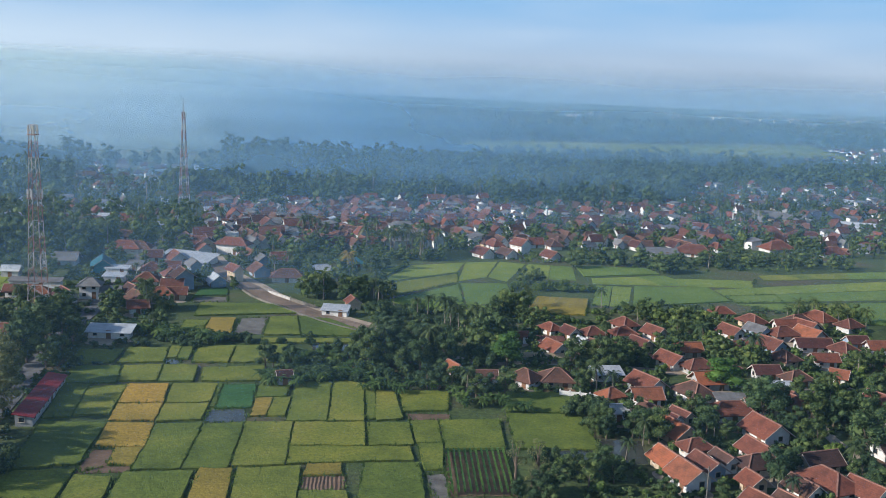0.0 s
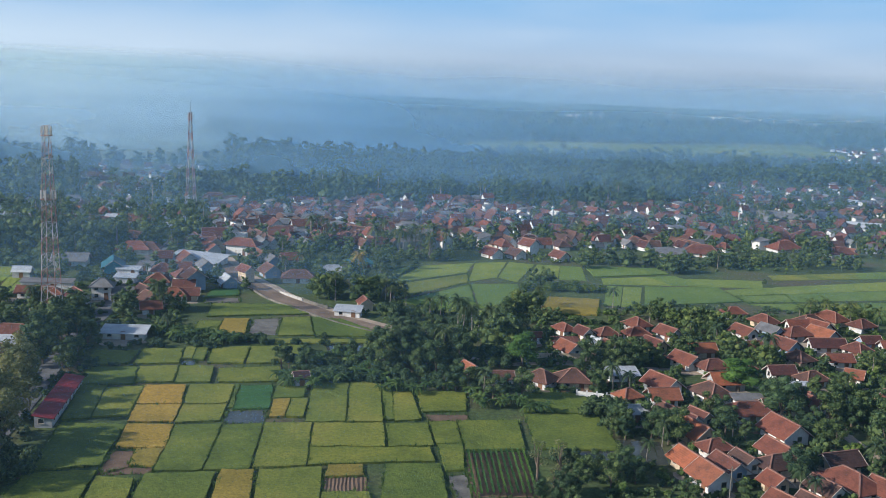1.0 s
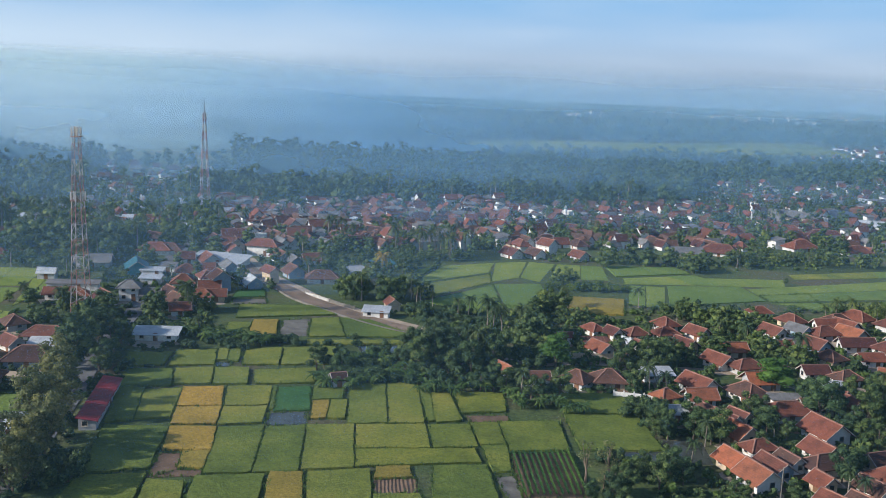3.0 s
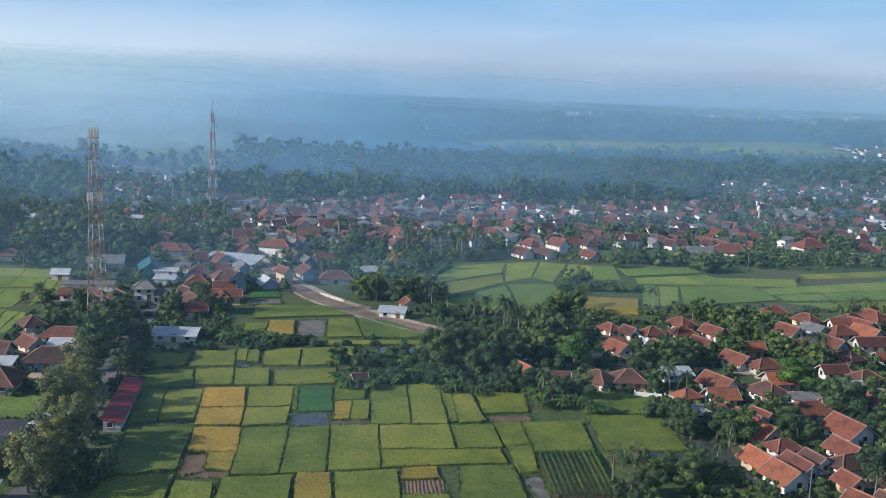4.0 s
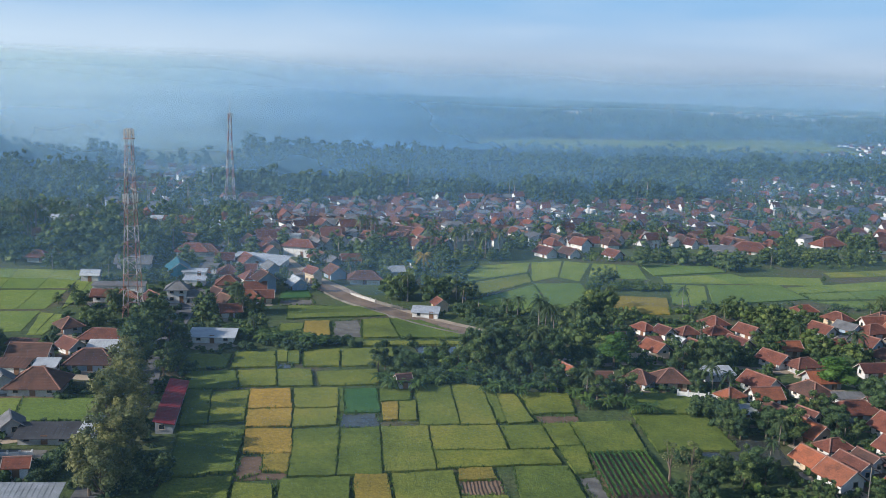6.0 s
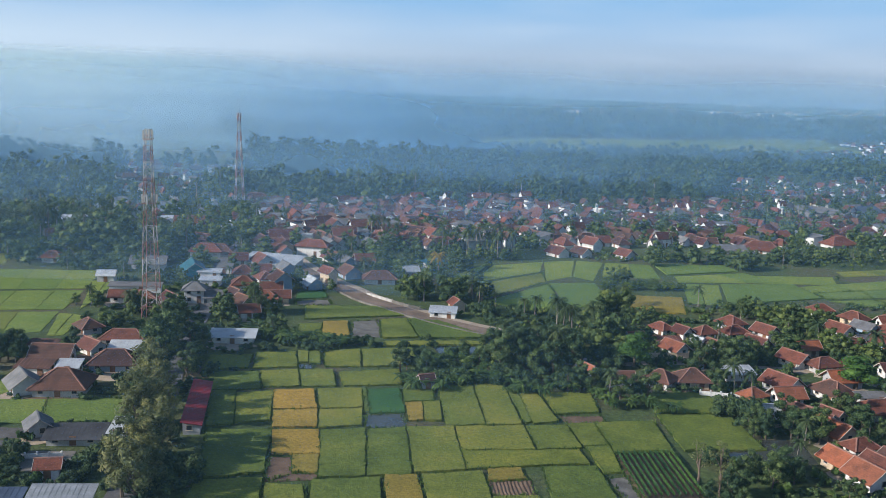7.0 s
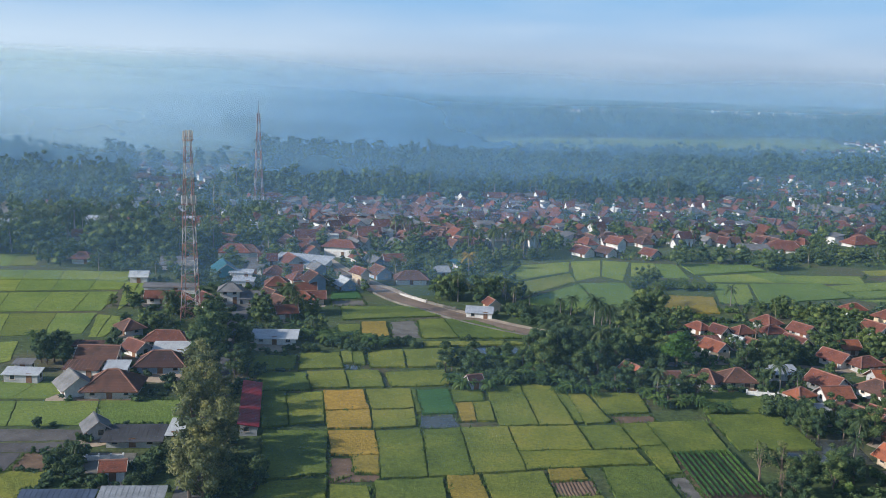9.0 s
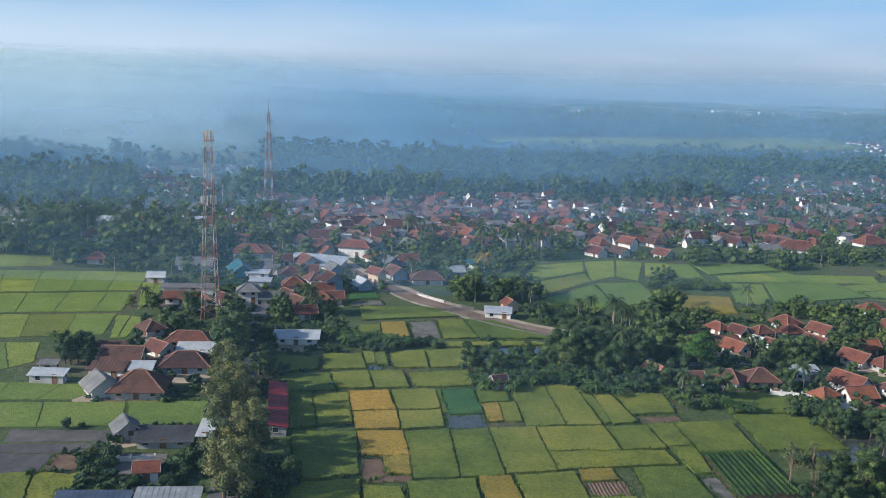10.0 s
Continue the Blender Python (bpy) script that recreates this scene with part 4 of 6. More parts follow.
def bund_grass():
    """Tufts of grass along the banks between the near fields."""
    heap, rng, kinds = Heap(), random.Random(3), []
    for i in range(6):
        v, f = [], []
        for _ in range(6):
            a, w, h, lean = rng.uniform(0, 6.28), rng.uniform(0.06, 0.14), rng.uniform(0.25, 0.75), rng.uniform(-0.25, 0.25)
            x, y, k = rng.uniform(-0.25, 0.25), rng.uniform(-0.25, 0.25), len(v)
            v += [(x - w * math.cos(a), y - w * math.sin(a), -0.1), (x + w * math.cos(a), y + w * math.sin(a), -0.1), (x + lean + w * 0.6, y + lean, h), (x + lean - w * 0.6, y + lean, h * 0.9)]
            f.append((k, k + 1, k + 2, k + 3))
        kinds.append(packed(v, f))
    for q in EDGES:
        if q[0][1] > 328 or q[0][0] < -125:
            continue
        for i in range(4):
            p0, p1 = q[i], q[(i + 1) % 4]
            n = int(np.linalg.norm(p1 - p0) / 0.55)
            for j in range(n):
                if rng.random() < 0.7:
                    x, y = p0 + (p1 - p0) * ((j + rng.random()) / n) + np.array((rng.uniform(-0.3, 0.3), rng.uniform(-0.4, 0.4)))
                    k = rng.uniform(0.6, 1.2)
                    heap.add(*rng.choice(kinds), pose(x, y, ground_z(x, y), 0, 0, rng.uniform(0, 360)) @ Matrix.Diagonal((k, k, k, 1)), 0)
    return tagged(heap.build("bund_grass", ["leaf_banana"]), "tufts of grass on the banks between rice fields", "grass", kind="stuff")


# ---- roads and paths ----
strip("road", [(-91.8, 347.9), (-81.2, 325.9), (-76.7, 318.3), (-71.5, 310.7), (-65.8, 303.6), (-59.0, 293.3), (-50.0, 284.2), (-42.5, 276.9), (-35.4, 270.4), (-25.4, 263.1), (-14.2, 257.5), (0.4, 252.0)], 6.0, "road", 0.35, "worn brown village road raised above the fields", "road")
strip("road_shoulder", [(-90.9, 349.6), (-80.3, 327.6), (-75.7, 319.5), (-70.4, 312.1), (-64.9, 304.8), (-58.1, 294.5), (-49.1, 285.3), (-41.6, 278.0), (-34.5, 271.5), (-24.5, 264.2), (-13.2, 258.6), (1.4, 253.1)], 9.4, "path", 0.2, "dusty brown verge beside the road", "verge")
strip("road_kerb", [(-68.2, 300.9), (-61.6, 290.8), (-52.6, 281.5), (-45.0, 274.1), (-37.8, 267.4), (-27.5, 260.0), (-16.1, 254.2)], 0.5, "grey", 0.62, "pale concrete channel edge along the road", "kerb")
strip("street", [(-136.0, 431.2), (-124.0, 395.0), (-116.7, 361.2), (-115.0, 342.1), (-111.5, 318.4), (-107.5, 294.2), (-103.8, 266.9), (-101.5, 243.8), (-98.5, 220.0), (-94.8, 200.5), (-91.0, 176.0), (-87.6, 144.3), (-84.1, 106.4)], 5.0, "street", 0.12, "grey asphalt street under roadside trees", "road")
strip("lane", [(-7.1, 246.6), (8.1, 236.5), (22.6, 239.9), (36.7, 238.7), (52.8, 238.0), (66.5, 233.5), (78.6, 217.7), (82.1, 203.8), (82.0, 192.2), (86.2, 169.0)], 2.6, "path", 0.12, "pale dusty village lane", "path")

# ---- towers ----
lattice_tower(-115.6, 258.5, 2.3, 0.75, 53.0, 12, "telecom_tower", "tall red and white steel lattice telecom tower", 0.0, ((33.0, 1.9, 6, 2.6), (50.4, 1.25, 4, 2.6)))
lattice_tower(-140.2, 489.7, 2.6, 0.5, 52.0, 11, "telecom_tower", "distant slender red and white lattice telecom tower", 7.0, ((49.0, 1.2, 4, 3.2),), 0.32)
lattice_tower(-339.0, 2330.0, 2.6, 0.9, 46.0, 6, "telecom_tower", "very far thin lattice mast on a hazy hill", 10.0)
TAKEN.append((-115.4, 257.6, 3.5))


def minaret(x, y, height, wide=1.0, paint="wall_white", label="slender white mosque minaret with a pale dome"):
    root = new("minaret")
    root.location = (x, y, ground_z(x, y) - 0.5)
    v, f = taper([(0, 0, 0), (0, 0, height * 0.8)], [0.9 * wide, 0.7 * wide], 8)
    part("shaft", mesh_of("shaft", v, f, [paint]), root)
    v, f = taper([(0, 0, height * 0.8), (0, 0, height * 0.82), (0, 0, height * 0.84)], [1.2 * wide, 1.2 * wide, 1.1 * wide], 8)
    part("balcony", mesh_of("balcony", v, f, ["wall_teal"]), root)
    v, f = taper([(0, 0, height * 0.84), (0, 0, height * 0.88), (0, 0, height * 0.93), (0, 0, height)], [0.7 * wide, 0.9 * wide, 0.5 * wide, 0.05], 8)
    part("dome", mesh_of("dome", v, f, ["antenna"]), root)
    return tagged(root, label, "minaret")


minaret(160.4, 543.0, 12.5, 0.6, "concrete", "thin grey concrete minaret standing among red roofs")
TAKEN.append((160.4, 543.0, 3))

# ---- houses ----
house(42.5, 174.8, 7.0, 6.1, -70, 'gable', 'orange', 'cream', 1)
house(45.0, 167.5, 7.9, 7.0, -70, 'gable', 'orange', 'white', 1)
house(49.3, 172.1, 7.8, 6.1, -70, 'gable', 'red', 'blue', 1)
house(53.7, 175.9, 6.1, 3.5, -70, 'gable', 'brown', 'white', 1)
house(67.1, 192.6, 9.5, 7.8, -70, 'gable', 'red', 'white', 1)
house(61.8, 181.1, 7.8, 6.1, -70, 'gable', 'red', 'white', 1)
house(60.1, 174.8, 9.6, 6.1, 20, 'hip', 'brown', 'white', 1)
house(56.4, 166.0, 5.2, 5.2, -70, 'gable', 'red', 'cream', 1)
house(72.4, 176.9, 8.7, 6.1, 20, 'gable', 'brown', 'cream', 1)
house(70.6, 167.3, 11.3, 7.8, -65, 'hip', 'red', 'white', 1)
house(64.9, 163.9, 7.0, 5.2, -65, 'gable', 'brown', 'white', 1)
house(62.8, 204.0, 11.2, 6.9, 10, 'hip', 'red', 'white', 1)
house(57.8, 216.2, 9.4, 7.7, -65, 'hip', 'brown', 'white', 1)
house(45.5, 211.9, 7.7, 6.0, 10, 'gable', 'orange', 'white', 1)
house(37.4, 211.7, 6.0, 5.2, 30, 'hip', 'orange', 'cream', 1)
house(37.0, 200.3, 5.2, 4.3, 10, 'gable', 'pale', 'white', 1)
house(44.7, 201.2, 6.9, 5.2, -60, 'gable', 'brown', 'white', 1)
house(47.5, 197.2, 6.9, 4.3, -60, 'gable', 'red', 'white', 1)
house(50.9, 199.7, 6.0, 3.5, -60, 'gable', 'red', 'cream', 1)
house(65.2, 212.3, 7.7, 3.4, 5, 'shed', 'grey', 'white', 1)
house(79.1, 215.9, 5.1, 5.1, -60, 'gable', 'red', 'white', 1)
house(80.8, 223.6, 6.0, 2.6, 5, 'shed', 'pale', 'white', 1)
house(98.7, 233.5, 5.1, 5.1, -30, 'gable', 'orange', 'white', 1)
house(80.3, 234.5, 7.6, 5.1, 10, 'gable', 'red', 'white', 1)
house(89.3, 247.2, 7.6, 6.7, -60, 'hip', 'brown', 'cream', 1)
house(89.8, 259.2, 8.4, 6.7, -60, 'gable', 'red', 'blue', 1)
house(90.6, 274.5, 7.5, 5.0, -60, 'gable', 'grey', 'blue', 1)
house(102.2, 282.7, 9.2, 5.5, 10, 'gable', 'red', 'white', 1)
house(107.3, 280.9, 8.3, 6.5, -60, 'gable', 'red', 'white', 1)
house(102.2, 261.6, 10.9, 5.9, 5, 'gable', 'red', 'white', 1)
house(100.2, 247.5, 7.6, 5.1, 5, 'gable', 'red', 'white', 1)
house(109.5, 258.0, 7.5, 6.7, -60, 'hip', 'red', 'white', 1)
house(116.2, 265.8, 6.7, 5.0, 10, 'gable', 'red', 'blue', 1)
house(120.4, 261.8, 6.7, 5.8, 5, 'gable', 'orange', 'white', 1)
house(80.0, 256.7, 5.9, 5.1, 20, 'gable', 'orange', 'white', 1)
house(84.0, 261.3, 4.2, 3.4, 20, 'gable', 'grey', 'white', 1)
house(64.3, 251.8, 8.5, 5.9, 10, 'gable', 'orange', 'cream', 1)
house(86.1, 296.4, 7.4, 5.5, 10, 'hip', 'red', 'white', 1)
house(100.9, 214.5, 7.7, 6.0, -60, 'gable', 'red', 'white', 1)
house(76.2, 163.6, 7.8, 6.1, -60, 'gable', 'red', 'white', 1)
house(38.8, 228.2, 8.6, 5.1, 8, 'shed', 'pale', 'white', 1)
house(122.3, 285.7, 7.4, 6.4, 30, 'hip', 'red', 'white', 1)
house(118.7, 243.4, 8.4, 6.7, 20, 'hip', 'red', 'white', 1)
house(133.9, 273.2, 7.5, 6.6, -60, 'gable', 'red', 'cream', 1)
house(112.0, 219.8, 7.6, 5.9, 20, 'gable', 'red', 'white', 1)
house(96.7, 192.4, 8.6, 6.9, -60, 'gable', 'red', 'white', 1)
house(89.1, 173.9, 7.8, 6.9, 10, 'hip', 'brown', 'white', 1)
house(133.7, 255.8, 8.3, 6.7, 0, 'gable', 'orange', 'white', 1)
house(55.2, 155.9, 7.9, 6.1, -60, 'gable', 'red', 'white', 1)
house(60.1, 155.9, 7.0, 6.1, -60, 'gable', 'brown', 'white', 1)
house(90.0, 185.5, 7.8, 6.0, 20, 'gable', 'brown', 'white', 1)
house(29.0, 268.4, 6.8, 5.1, -60, 'hip', 'red', 'white', 1)
house(34.3, 264.9, 5.9, 5.1, -60, 'gable', 'red', 'white', 1)
house(40.6, 265.0, 6.8, 5.9, 20, 'hip', 'red', 'white', 1)
house(51.6, 276.4, 7.6, 6.7, -60, 'hip', 'red', 'white', 1)
house(49.5, 266.2, 7.6, 5.9, 20, 'hip', 'red', 'white', 1)
house(59.1, 267.9, 7.6, 5.9, -60, 'gable', 'red', 'white', 1)
house(52.3, 254.8, 7.6, 5.9, -60, 'gable', 'red', 'cream', 1)
house(19.3, 257.6, 5.1, 3.4, 10, 'gable', 'red', 'white', 1)
house(27.7, 255.1, 7.7, 3.4, 5, 'shed', 'red', 'white', 1)
house(36.2, 254.6, 4.2, 3.4, -60, 'gable', 'pale', 'white', 1)
house(39.9, 252.2, 5.9, 3.4, -60, 'gable', 'red', 'white', 1)
house(1.0, 224.9, 6.0, 5.1, -60, 'gable', 'orange', 'white', 1)
house(18.3, 221.3, 7.7, 6.9, -40, 'hip', 'brown', 'white', 1)
house(26.1, 222.5, 8.6, 7.7, 0, 'hip', 'brown', 'cream', 1)
house(7.8, 219.7, 7.7, 4.3, 5, 'gable', 'brown', 'white', 1)
house(33.3, 237.5, 4.3, 4.3, 0, 'gable', 'red', 'white', 1)
house(-34.4, 275.7, 8.4, 5.0, -5, 'shed', 'pale', 'white', 1)
house(-30.3, 285.0, 5.6, 4.7, -70, 'gable', 'red', 'cream', 1)
house(-38.2, 211.3, 3.9, 3.9, 20, 'gable', 'brown', 'grey', 1)
house(-119.5, 318.1, 11.8, 8.2, -70, 'gable', 'teal', 'teal', 1)
house(-112.9, 313.8, 8.2, 3.6, 0, 'shed', 'pale', 'white', 1)
house(-109.8, 302.1, 7.3, 3.7, 0, 'shed', 'pale', 'grey', 1)
house(-109.4, 280.3, 7.4, 6.4, 10, 'hip', 'grey', 'white', 2)
house(-128.4, 276.8, 10.9, 5.4, 5, 'gable', 'red', 'white', 1)
house(-123.6, 276.2, 7.3, 6.4, 20, 'hip', 'orange', 'white', 1)
house(-114.5, 274.3, 8.3, 6.4, -50, 'gable', 'red', 'white', 1)
house(-130.0, 289.4, 16.3, 3.6, 5, 'shed', 'grey', 'white', 1)
house(-127.8, 243.8, 7.4, 6.4, -50, 'hip', 'brown', 'grey', 1)
house(-132.1, 225.7, 7.4, 3.7, 0, 'shed', 'brown', 'white', 1)
house(-126.8, 218.5, 10.2, 7.4, 0, 'gable', 'brown', 'grey', 1)
house(-120.3, 226.0, 7.4, 5.6, -40, 'gable', 'red', 'white', 1)
house(-115.3, 234.8, 12.1, 6.5, 0, 'hip', 'red', 'white', 1)
house(-111.7, 226.3, 9.4, 5.6, 5, 'shed', 'pale', 'white', 1)
house(-111.1, 215.7, 12.2, 8.5, 5, 'hip', 'brown', 'blue', 1)
house(-120.0, 210.5, 5.6, 4.7, 5, 'shed', 'pale', 'white', 1)
house(-127.3, 209.2, 8.4, 4.7, 0, 'shed', 'brown', 'white', 1)
house(-124.9, 197.8, 8.4, 7.5, -55, 'gable', 'grey', 'white', 1)
house(-116.8, 198.8, 12.3, 10.4, 5, 'hip', 'brown', 'grey', 1)
house(-138.5, 203.5, 8.3, 3.7, 0, 'shed', 'pale', 'grey', 1)
house(-141.1, 210.2, 4.6, 2.8, 0, 'shed', 'grey', 'grey', 1)
house(-112.0, 174.6, 6.0, 5.6, -62, 'gable', 'grey', 'grey', 1)
house(-102.4, 155.9, 4.8, 3.9, 10, 'gable', 'red', 'white', 1)
house(-89.1, 240.9, 12.2, 5.6, 3, 'shed', 'pale', 'white', 1)
house(-101.9, 316.1, 8.2, 7.3, 10, 'hip', 'red', 'white', 1)
house(-99.4, 336.3, 9.1, 7.3, -60, 'gable', 'red', 'white', 1)
house(-93.5, 309.6, 7.3, 6.4, -60, 'hip', 'red', 'white', 1)
house(-98.6, 300.1, 8.3, 7.4, 10, 'hip', 'red', 'white', 1)
house(-86.6, 298.9, 7.4, 7.4, -60, 'gable', 'brown', 'blue', 2)
house(-97.9, 283.7, 6.5, 6.5, -50, 'gable', 'brown', 'white', 1)
house(-93.6, 275.8, 7.4, 6.5, -50, 'gable', 'brown', 'cream', 1)
house(-88.6, 283.1, 8.3, 6.5, 10, 'hip', 'orange', 'white', 1)
house(-77.1, 304.2, 7.4, 6.4, -60, 'gable', 'pale', 'blue', 1)
house(-72.8, 312.2, 7.2, 5.1, -50, 'gable', 'red', 'cream', 2)
house(-84.1, 358.9, 13.6, 7.2, -12, 'hip', 'red', 'white', 2)
house(-66.9, 323.3, 8.2, 7.3, -60, 'gable', 'brown', 'blue', 1)
house(-75.4, 348.1, 9.1, 7.3, -60, 'gable', 'red', 'white', 1)
house(-69.8, 342.8, 7.3, 5.5, -60, 'gable', 'grey', 'blue', 1)
house(-56.0, 317.2, 11.9, 7.3, 5, 'hip', 'brown', 'white', 1)
house(-47.1, 330.2, 8.2, 5.5, 20, 'gable', 'pale', 'white', 1)
house(-88.9, 295.4, 7.4, 5.5, 10, 'gable', 'red', 'white', 1)
house(-96.7, 319.9, 7.3, 6.4, 10, 'gable', 'red', 'white', 1)
house(-108.3, 337.5, 7.3, 6.4, 10, 'gable', 'red', 'white', 1)
house(-109.6, 322.0, 5.5, 4.6, 0, 'shed', 'grey', 'white', 1)
house(-37.5, 345.5, 9.1, 6.4, 40, 'shed', 'teal', 'white', 1)
house(-89.5, 379.3, 6.3, 5.4, 0, 'flat', 'pale', 'white', 2)
house(-95.4, 357.6, 8.1, 6.3, -60, 'gable', 'red', 'white', 1)
house(-63.7, 347.3, 8.2, 6.4, 20, 'gable', 'red', 'white', 1)
house(-123.2, 350.8, 12.7, 8.1, 5, 'hip', 'red', 'white', 1)
house(-136.4, 324.2, 12.6, 7.2, 5, 'gable', 'grey', 'white', 1)
house(-143.2, 301.6, 6.3, 4.5, 5, 'gable', 'pale', 'grey', 1)
house(-170.7, 326.8, 8.1, 6.3, 0, 'hip', 'red', 'white', 1)
house(-182.1, 423.5, 15.6, 8.6, 5, 'hip', 'red', 'white', 1)
house(-149.2, 429.7, 15.6, 7.8, 5, 'gable', 'red', 'white', 1)
house(-221.9, 392.2, 13.2, 7.0, 10, 'gable', 'pale', 'white', 1)
house(-196.7, 415.1, 11.3, 6.9, 5, 'gable', 'pale', 'white', 1)
house(-221.6, 412.1, 10.4, 6.9, 0, 'gable', 'brown', 'white', 1)
house(-209.0, 410.1, 10.4, 7.0, 10, 'hip', 'red', 'white', 1)
house(-187.4, 411.8, 8.7, 6.1, 0, 'gable', 'grey', 'white', 1)
house(-161.7, 419.7, 10.4, 6.1, -20, 'gable', 'brown', 'white', 1)
house(-148.7, 398.5, 9.7, 5.3, 10, 'shed', 'pale', 'white', 1)
house(-130.0, 376.3, 10.7, 6.3, -30, 'gable', 'brown', 'white', 1)
house(-126.1, 410.8, 10.5, 6.1, 10, 'gable', 'pale', 'white', 1)
house(-118.7, 351.9, 10.8, 7.2, 5, 'hip', 'brown', 'white', 1)
house(-144.2, 555.0, 15.1, 8.4, 5, 'hip', 'red', 'white', 1)
house(-248.9, 433.9, 11.9, 6.8, 0, 'gable', 'grey', 'white', 1)
house(-90.3, 266.2, 6.5, 5.6, 20, 'gable', 'red', 'white', 1)
house(-84.2, 284.7, 6.5, 5.6, 10, 'gable', 'red', 'cream', 1)
house(-103.4, 281.2, 6.5, 5.5, 10, 'gable', 'grey', 'white', 1)
house(-96.1, 338.0, 21.8, 10.0, -18, 'shed', 'pale', 'white', 1)
house(-87.7, 316.6, 7.3, 5.5, -60, 'gable', 'grey', 'blue', 2)
house(99.7, 544.5, 11.8, 10.2, 30, 'hip', 'grey', 'white', 2)
house(127.3, 504.7, 12.6, 8.4, -35, 'gable', 'red', 'white', 2)
house(129.8, 579.4, 7.4, 5.7, 20, 'gable', 'red', 'white', 1)
house(202.9, 584.7, 27.3, 9.6, -20, 'gable', 'grey', 'cream', 1)
house(230.2, 591.5, 23.8, 12.7, 10, 'hip', 'navy', 'grey', 1)
house(197.5, 599.2, 17.5, 7.2, -20, 'gable', 'grey', 'cream', 1)
house(167.1, 513.7, 25.1, 11.7, -10, 'hip', 'red', 'white', 1)
house(183.4, 493.3, 21.6, 11.6, -10, 'hip', 'red', 'white', 1)
house(152.9, 444.8, 15.2, 10.2, 20, 'hip', 'red', 'white', 1)
house(106.8, 416.2, 17.5, 10.5, -20, 'hip', 'red', 'white', 1)
house(92.1, 412.5, 14.0, 7.9, 0, 'shed', 'grey', 'white', 1)
house(174.8, 433.9, 13.5, 8.5, 10, 'hip', 'red', 'white', 1)
house(9.5, 551.2, 12.0, 7.7, -50, 'hip', 'orange', 'white', 1)
house(-2.1, 575.9, 10.9, 7.6, 10, 'hip', 'red', 'white', 1)
house(55.5, 547.0, 7.0, 6.0, -30, 'flat', 'pale', 'white', 2)
minaret(53.6, 543.0, 9.5)
house(20.1, 487.7, 12.1, 7.7, -30, 'gable', 'red', 'white', 1)
house(40.6, 386.0, 8.1, 6.5, -56, 'gable', 'red', 'white', 1)
house(22.6, 386.5, 8.4, 7.0, -56, 'gable', 'brown', 'white', 1)
house(12.6, 385.0, 9.6, 7.2, -56, 'gable', 'red', 'white', 1)
house(29.2, 402.0, 8.1, 7.2, -50, 'gable', 'red', 'white', 2)
house(50.9, 487.9, 11.1, 7.7, -30, 'gable', 'red', 'cream', 1)
house(73.2, 523.6, 10.2, 7.7, -20, 'hip', 'red', 'white', 2)
house(-19.4, 505.7, 11.1, 8.6, 10, 'hip', 'red', 'white', 1)
house(-49.0, 520.7, 12.0, 7.7, -20, 'gable', 'red', 'white', 1)
house(-65.2, 527.7, 11.9, 7.7, 0, 'hip', 'red', 'white', 1)
house(-85.4, 512.3, 11.9, 7.7, 10, 'gable', 'red', 'white', 1)
house(-101.2, 495.3, 11.9, 7.7, -20, 'hip', 'red', 'white', 1)
house(-34.7, 456.5, 12.1, 8.6, 0, 'hip', 'red', 'white', 1)
house(-46.9, 430.9, 11.4, 7.9, -30, 'gable', 'brown', 'white', 1)
house(-64.8, 429.8, 13.1, 7.9, 10, 'gable', 'red', 'white', 1)
house(-80.1, 447.9, 12.1, 7.8, -10, 'gable', 'grey', 'white', 1)
house(-10.8, 419.5, 10.6, 8.0, 10, 'gable', 'red', 'white', 1)
house(178.9, 437.5, 8.8, 6.2, -40, 'gable', 'orange', 'white', 1)
house(235.4, 555.9, 24.5, 8.2, -20, 'gable', 'pale', 'white', 1)
house(200.9, 689.3, 10.9, 7.0, 0, 'gable', 'orange', 'white', 1)
house(57.8, 241.2, 8.5, 6.0, -60, 'gable', 'red', 'white', 1)
house(63.8, 237.0, 8.5, 6.0, 20, 'hip', 'red', 'grey', 1)
house(97.6, 272.8, 9.2, 6.7, 20, 'hip', 'red', 'grey', 1)
house(105.3, 272.4, 9.2, 6.7, -62, 'gable', 'orange', 'grey', 1)
house(86.6, 230.1, 7.6, 5.9, 20, 'hip', 'brown', 'white', 1)
house(71.4, 237.8, 6.8, 5.1, -62, 'hip', 'red', 'grey', 1)
house(47.5, 190.4, 9.5, 6.9, -65, 'gable', 'orange', 'cream', 1)
house(49.6, 182.2, 7.0, 5.2, 20, 'hip', 'red', 'white', 1)
house(79.9, 211.1, 6.8, 5.1, -65, 'gable', 'red', 'white', 1)
house(70.7, 207.9, 8.6, 6.0, 12, 'gable', 'red', 'cream', 1)
house(64.0, 225.5, 9.4, 6.8, 12, 'gable', 'orange', 'grey', 1)
house(47.4, 220.7, 9.4, 6.9, -60, 'gable', 'red', 'white', 1)
house(28.0, 248.0, 7.7, 6.0, -60, 'gable', 'orange', 'white', 1)
house(107.5, 288.5, 9.2, 6.4, 20, 'hip', 'brown', 'grey', 1)
house(115.6, 293.1, 10.1, 7.3, -60, 'hip', 'red', 'cream', 1)
house(92.7, 286.5, 8.3, 6.5, -60, 'hip', 'red', 'cream', 1)
house(82.3, 272.1, 8.4, 5.9, -65, 'gable', 'red', 'white', 1)


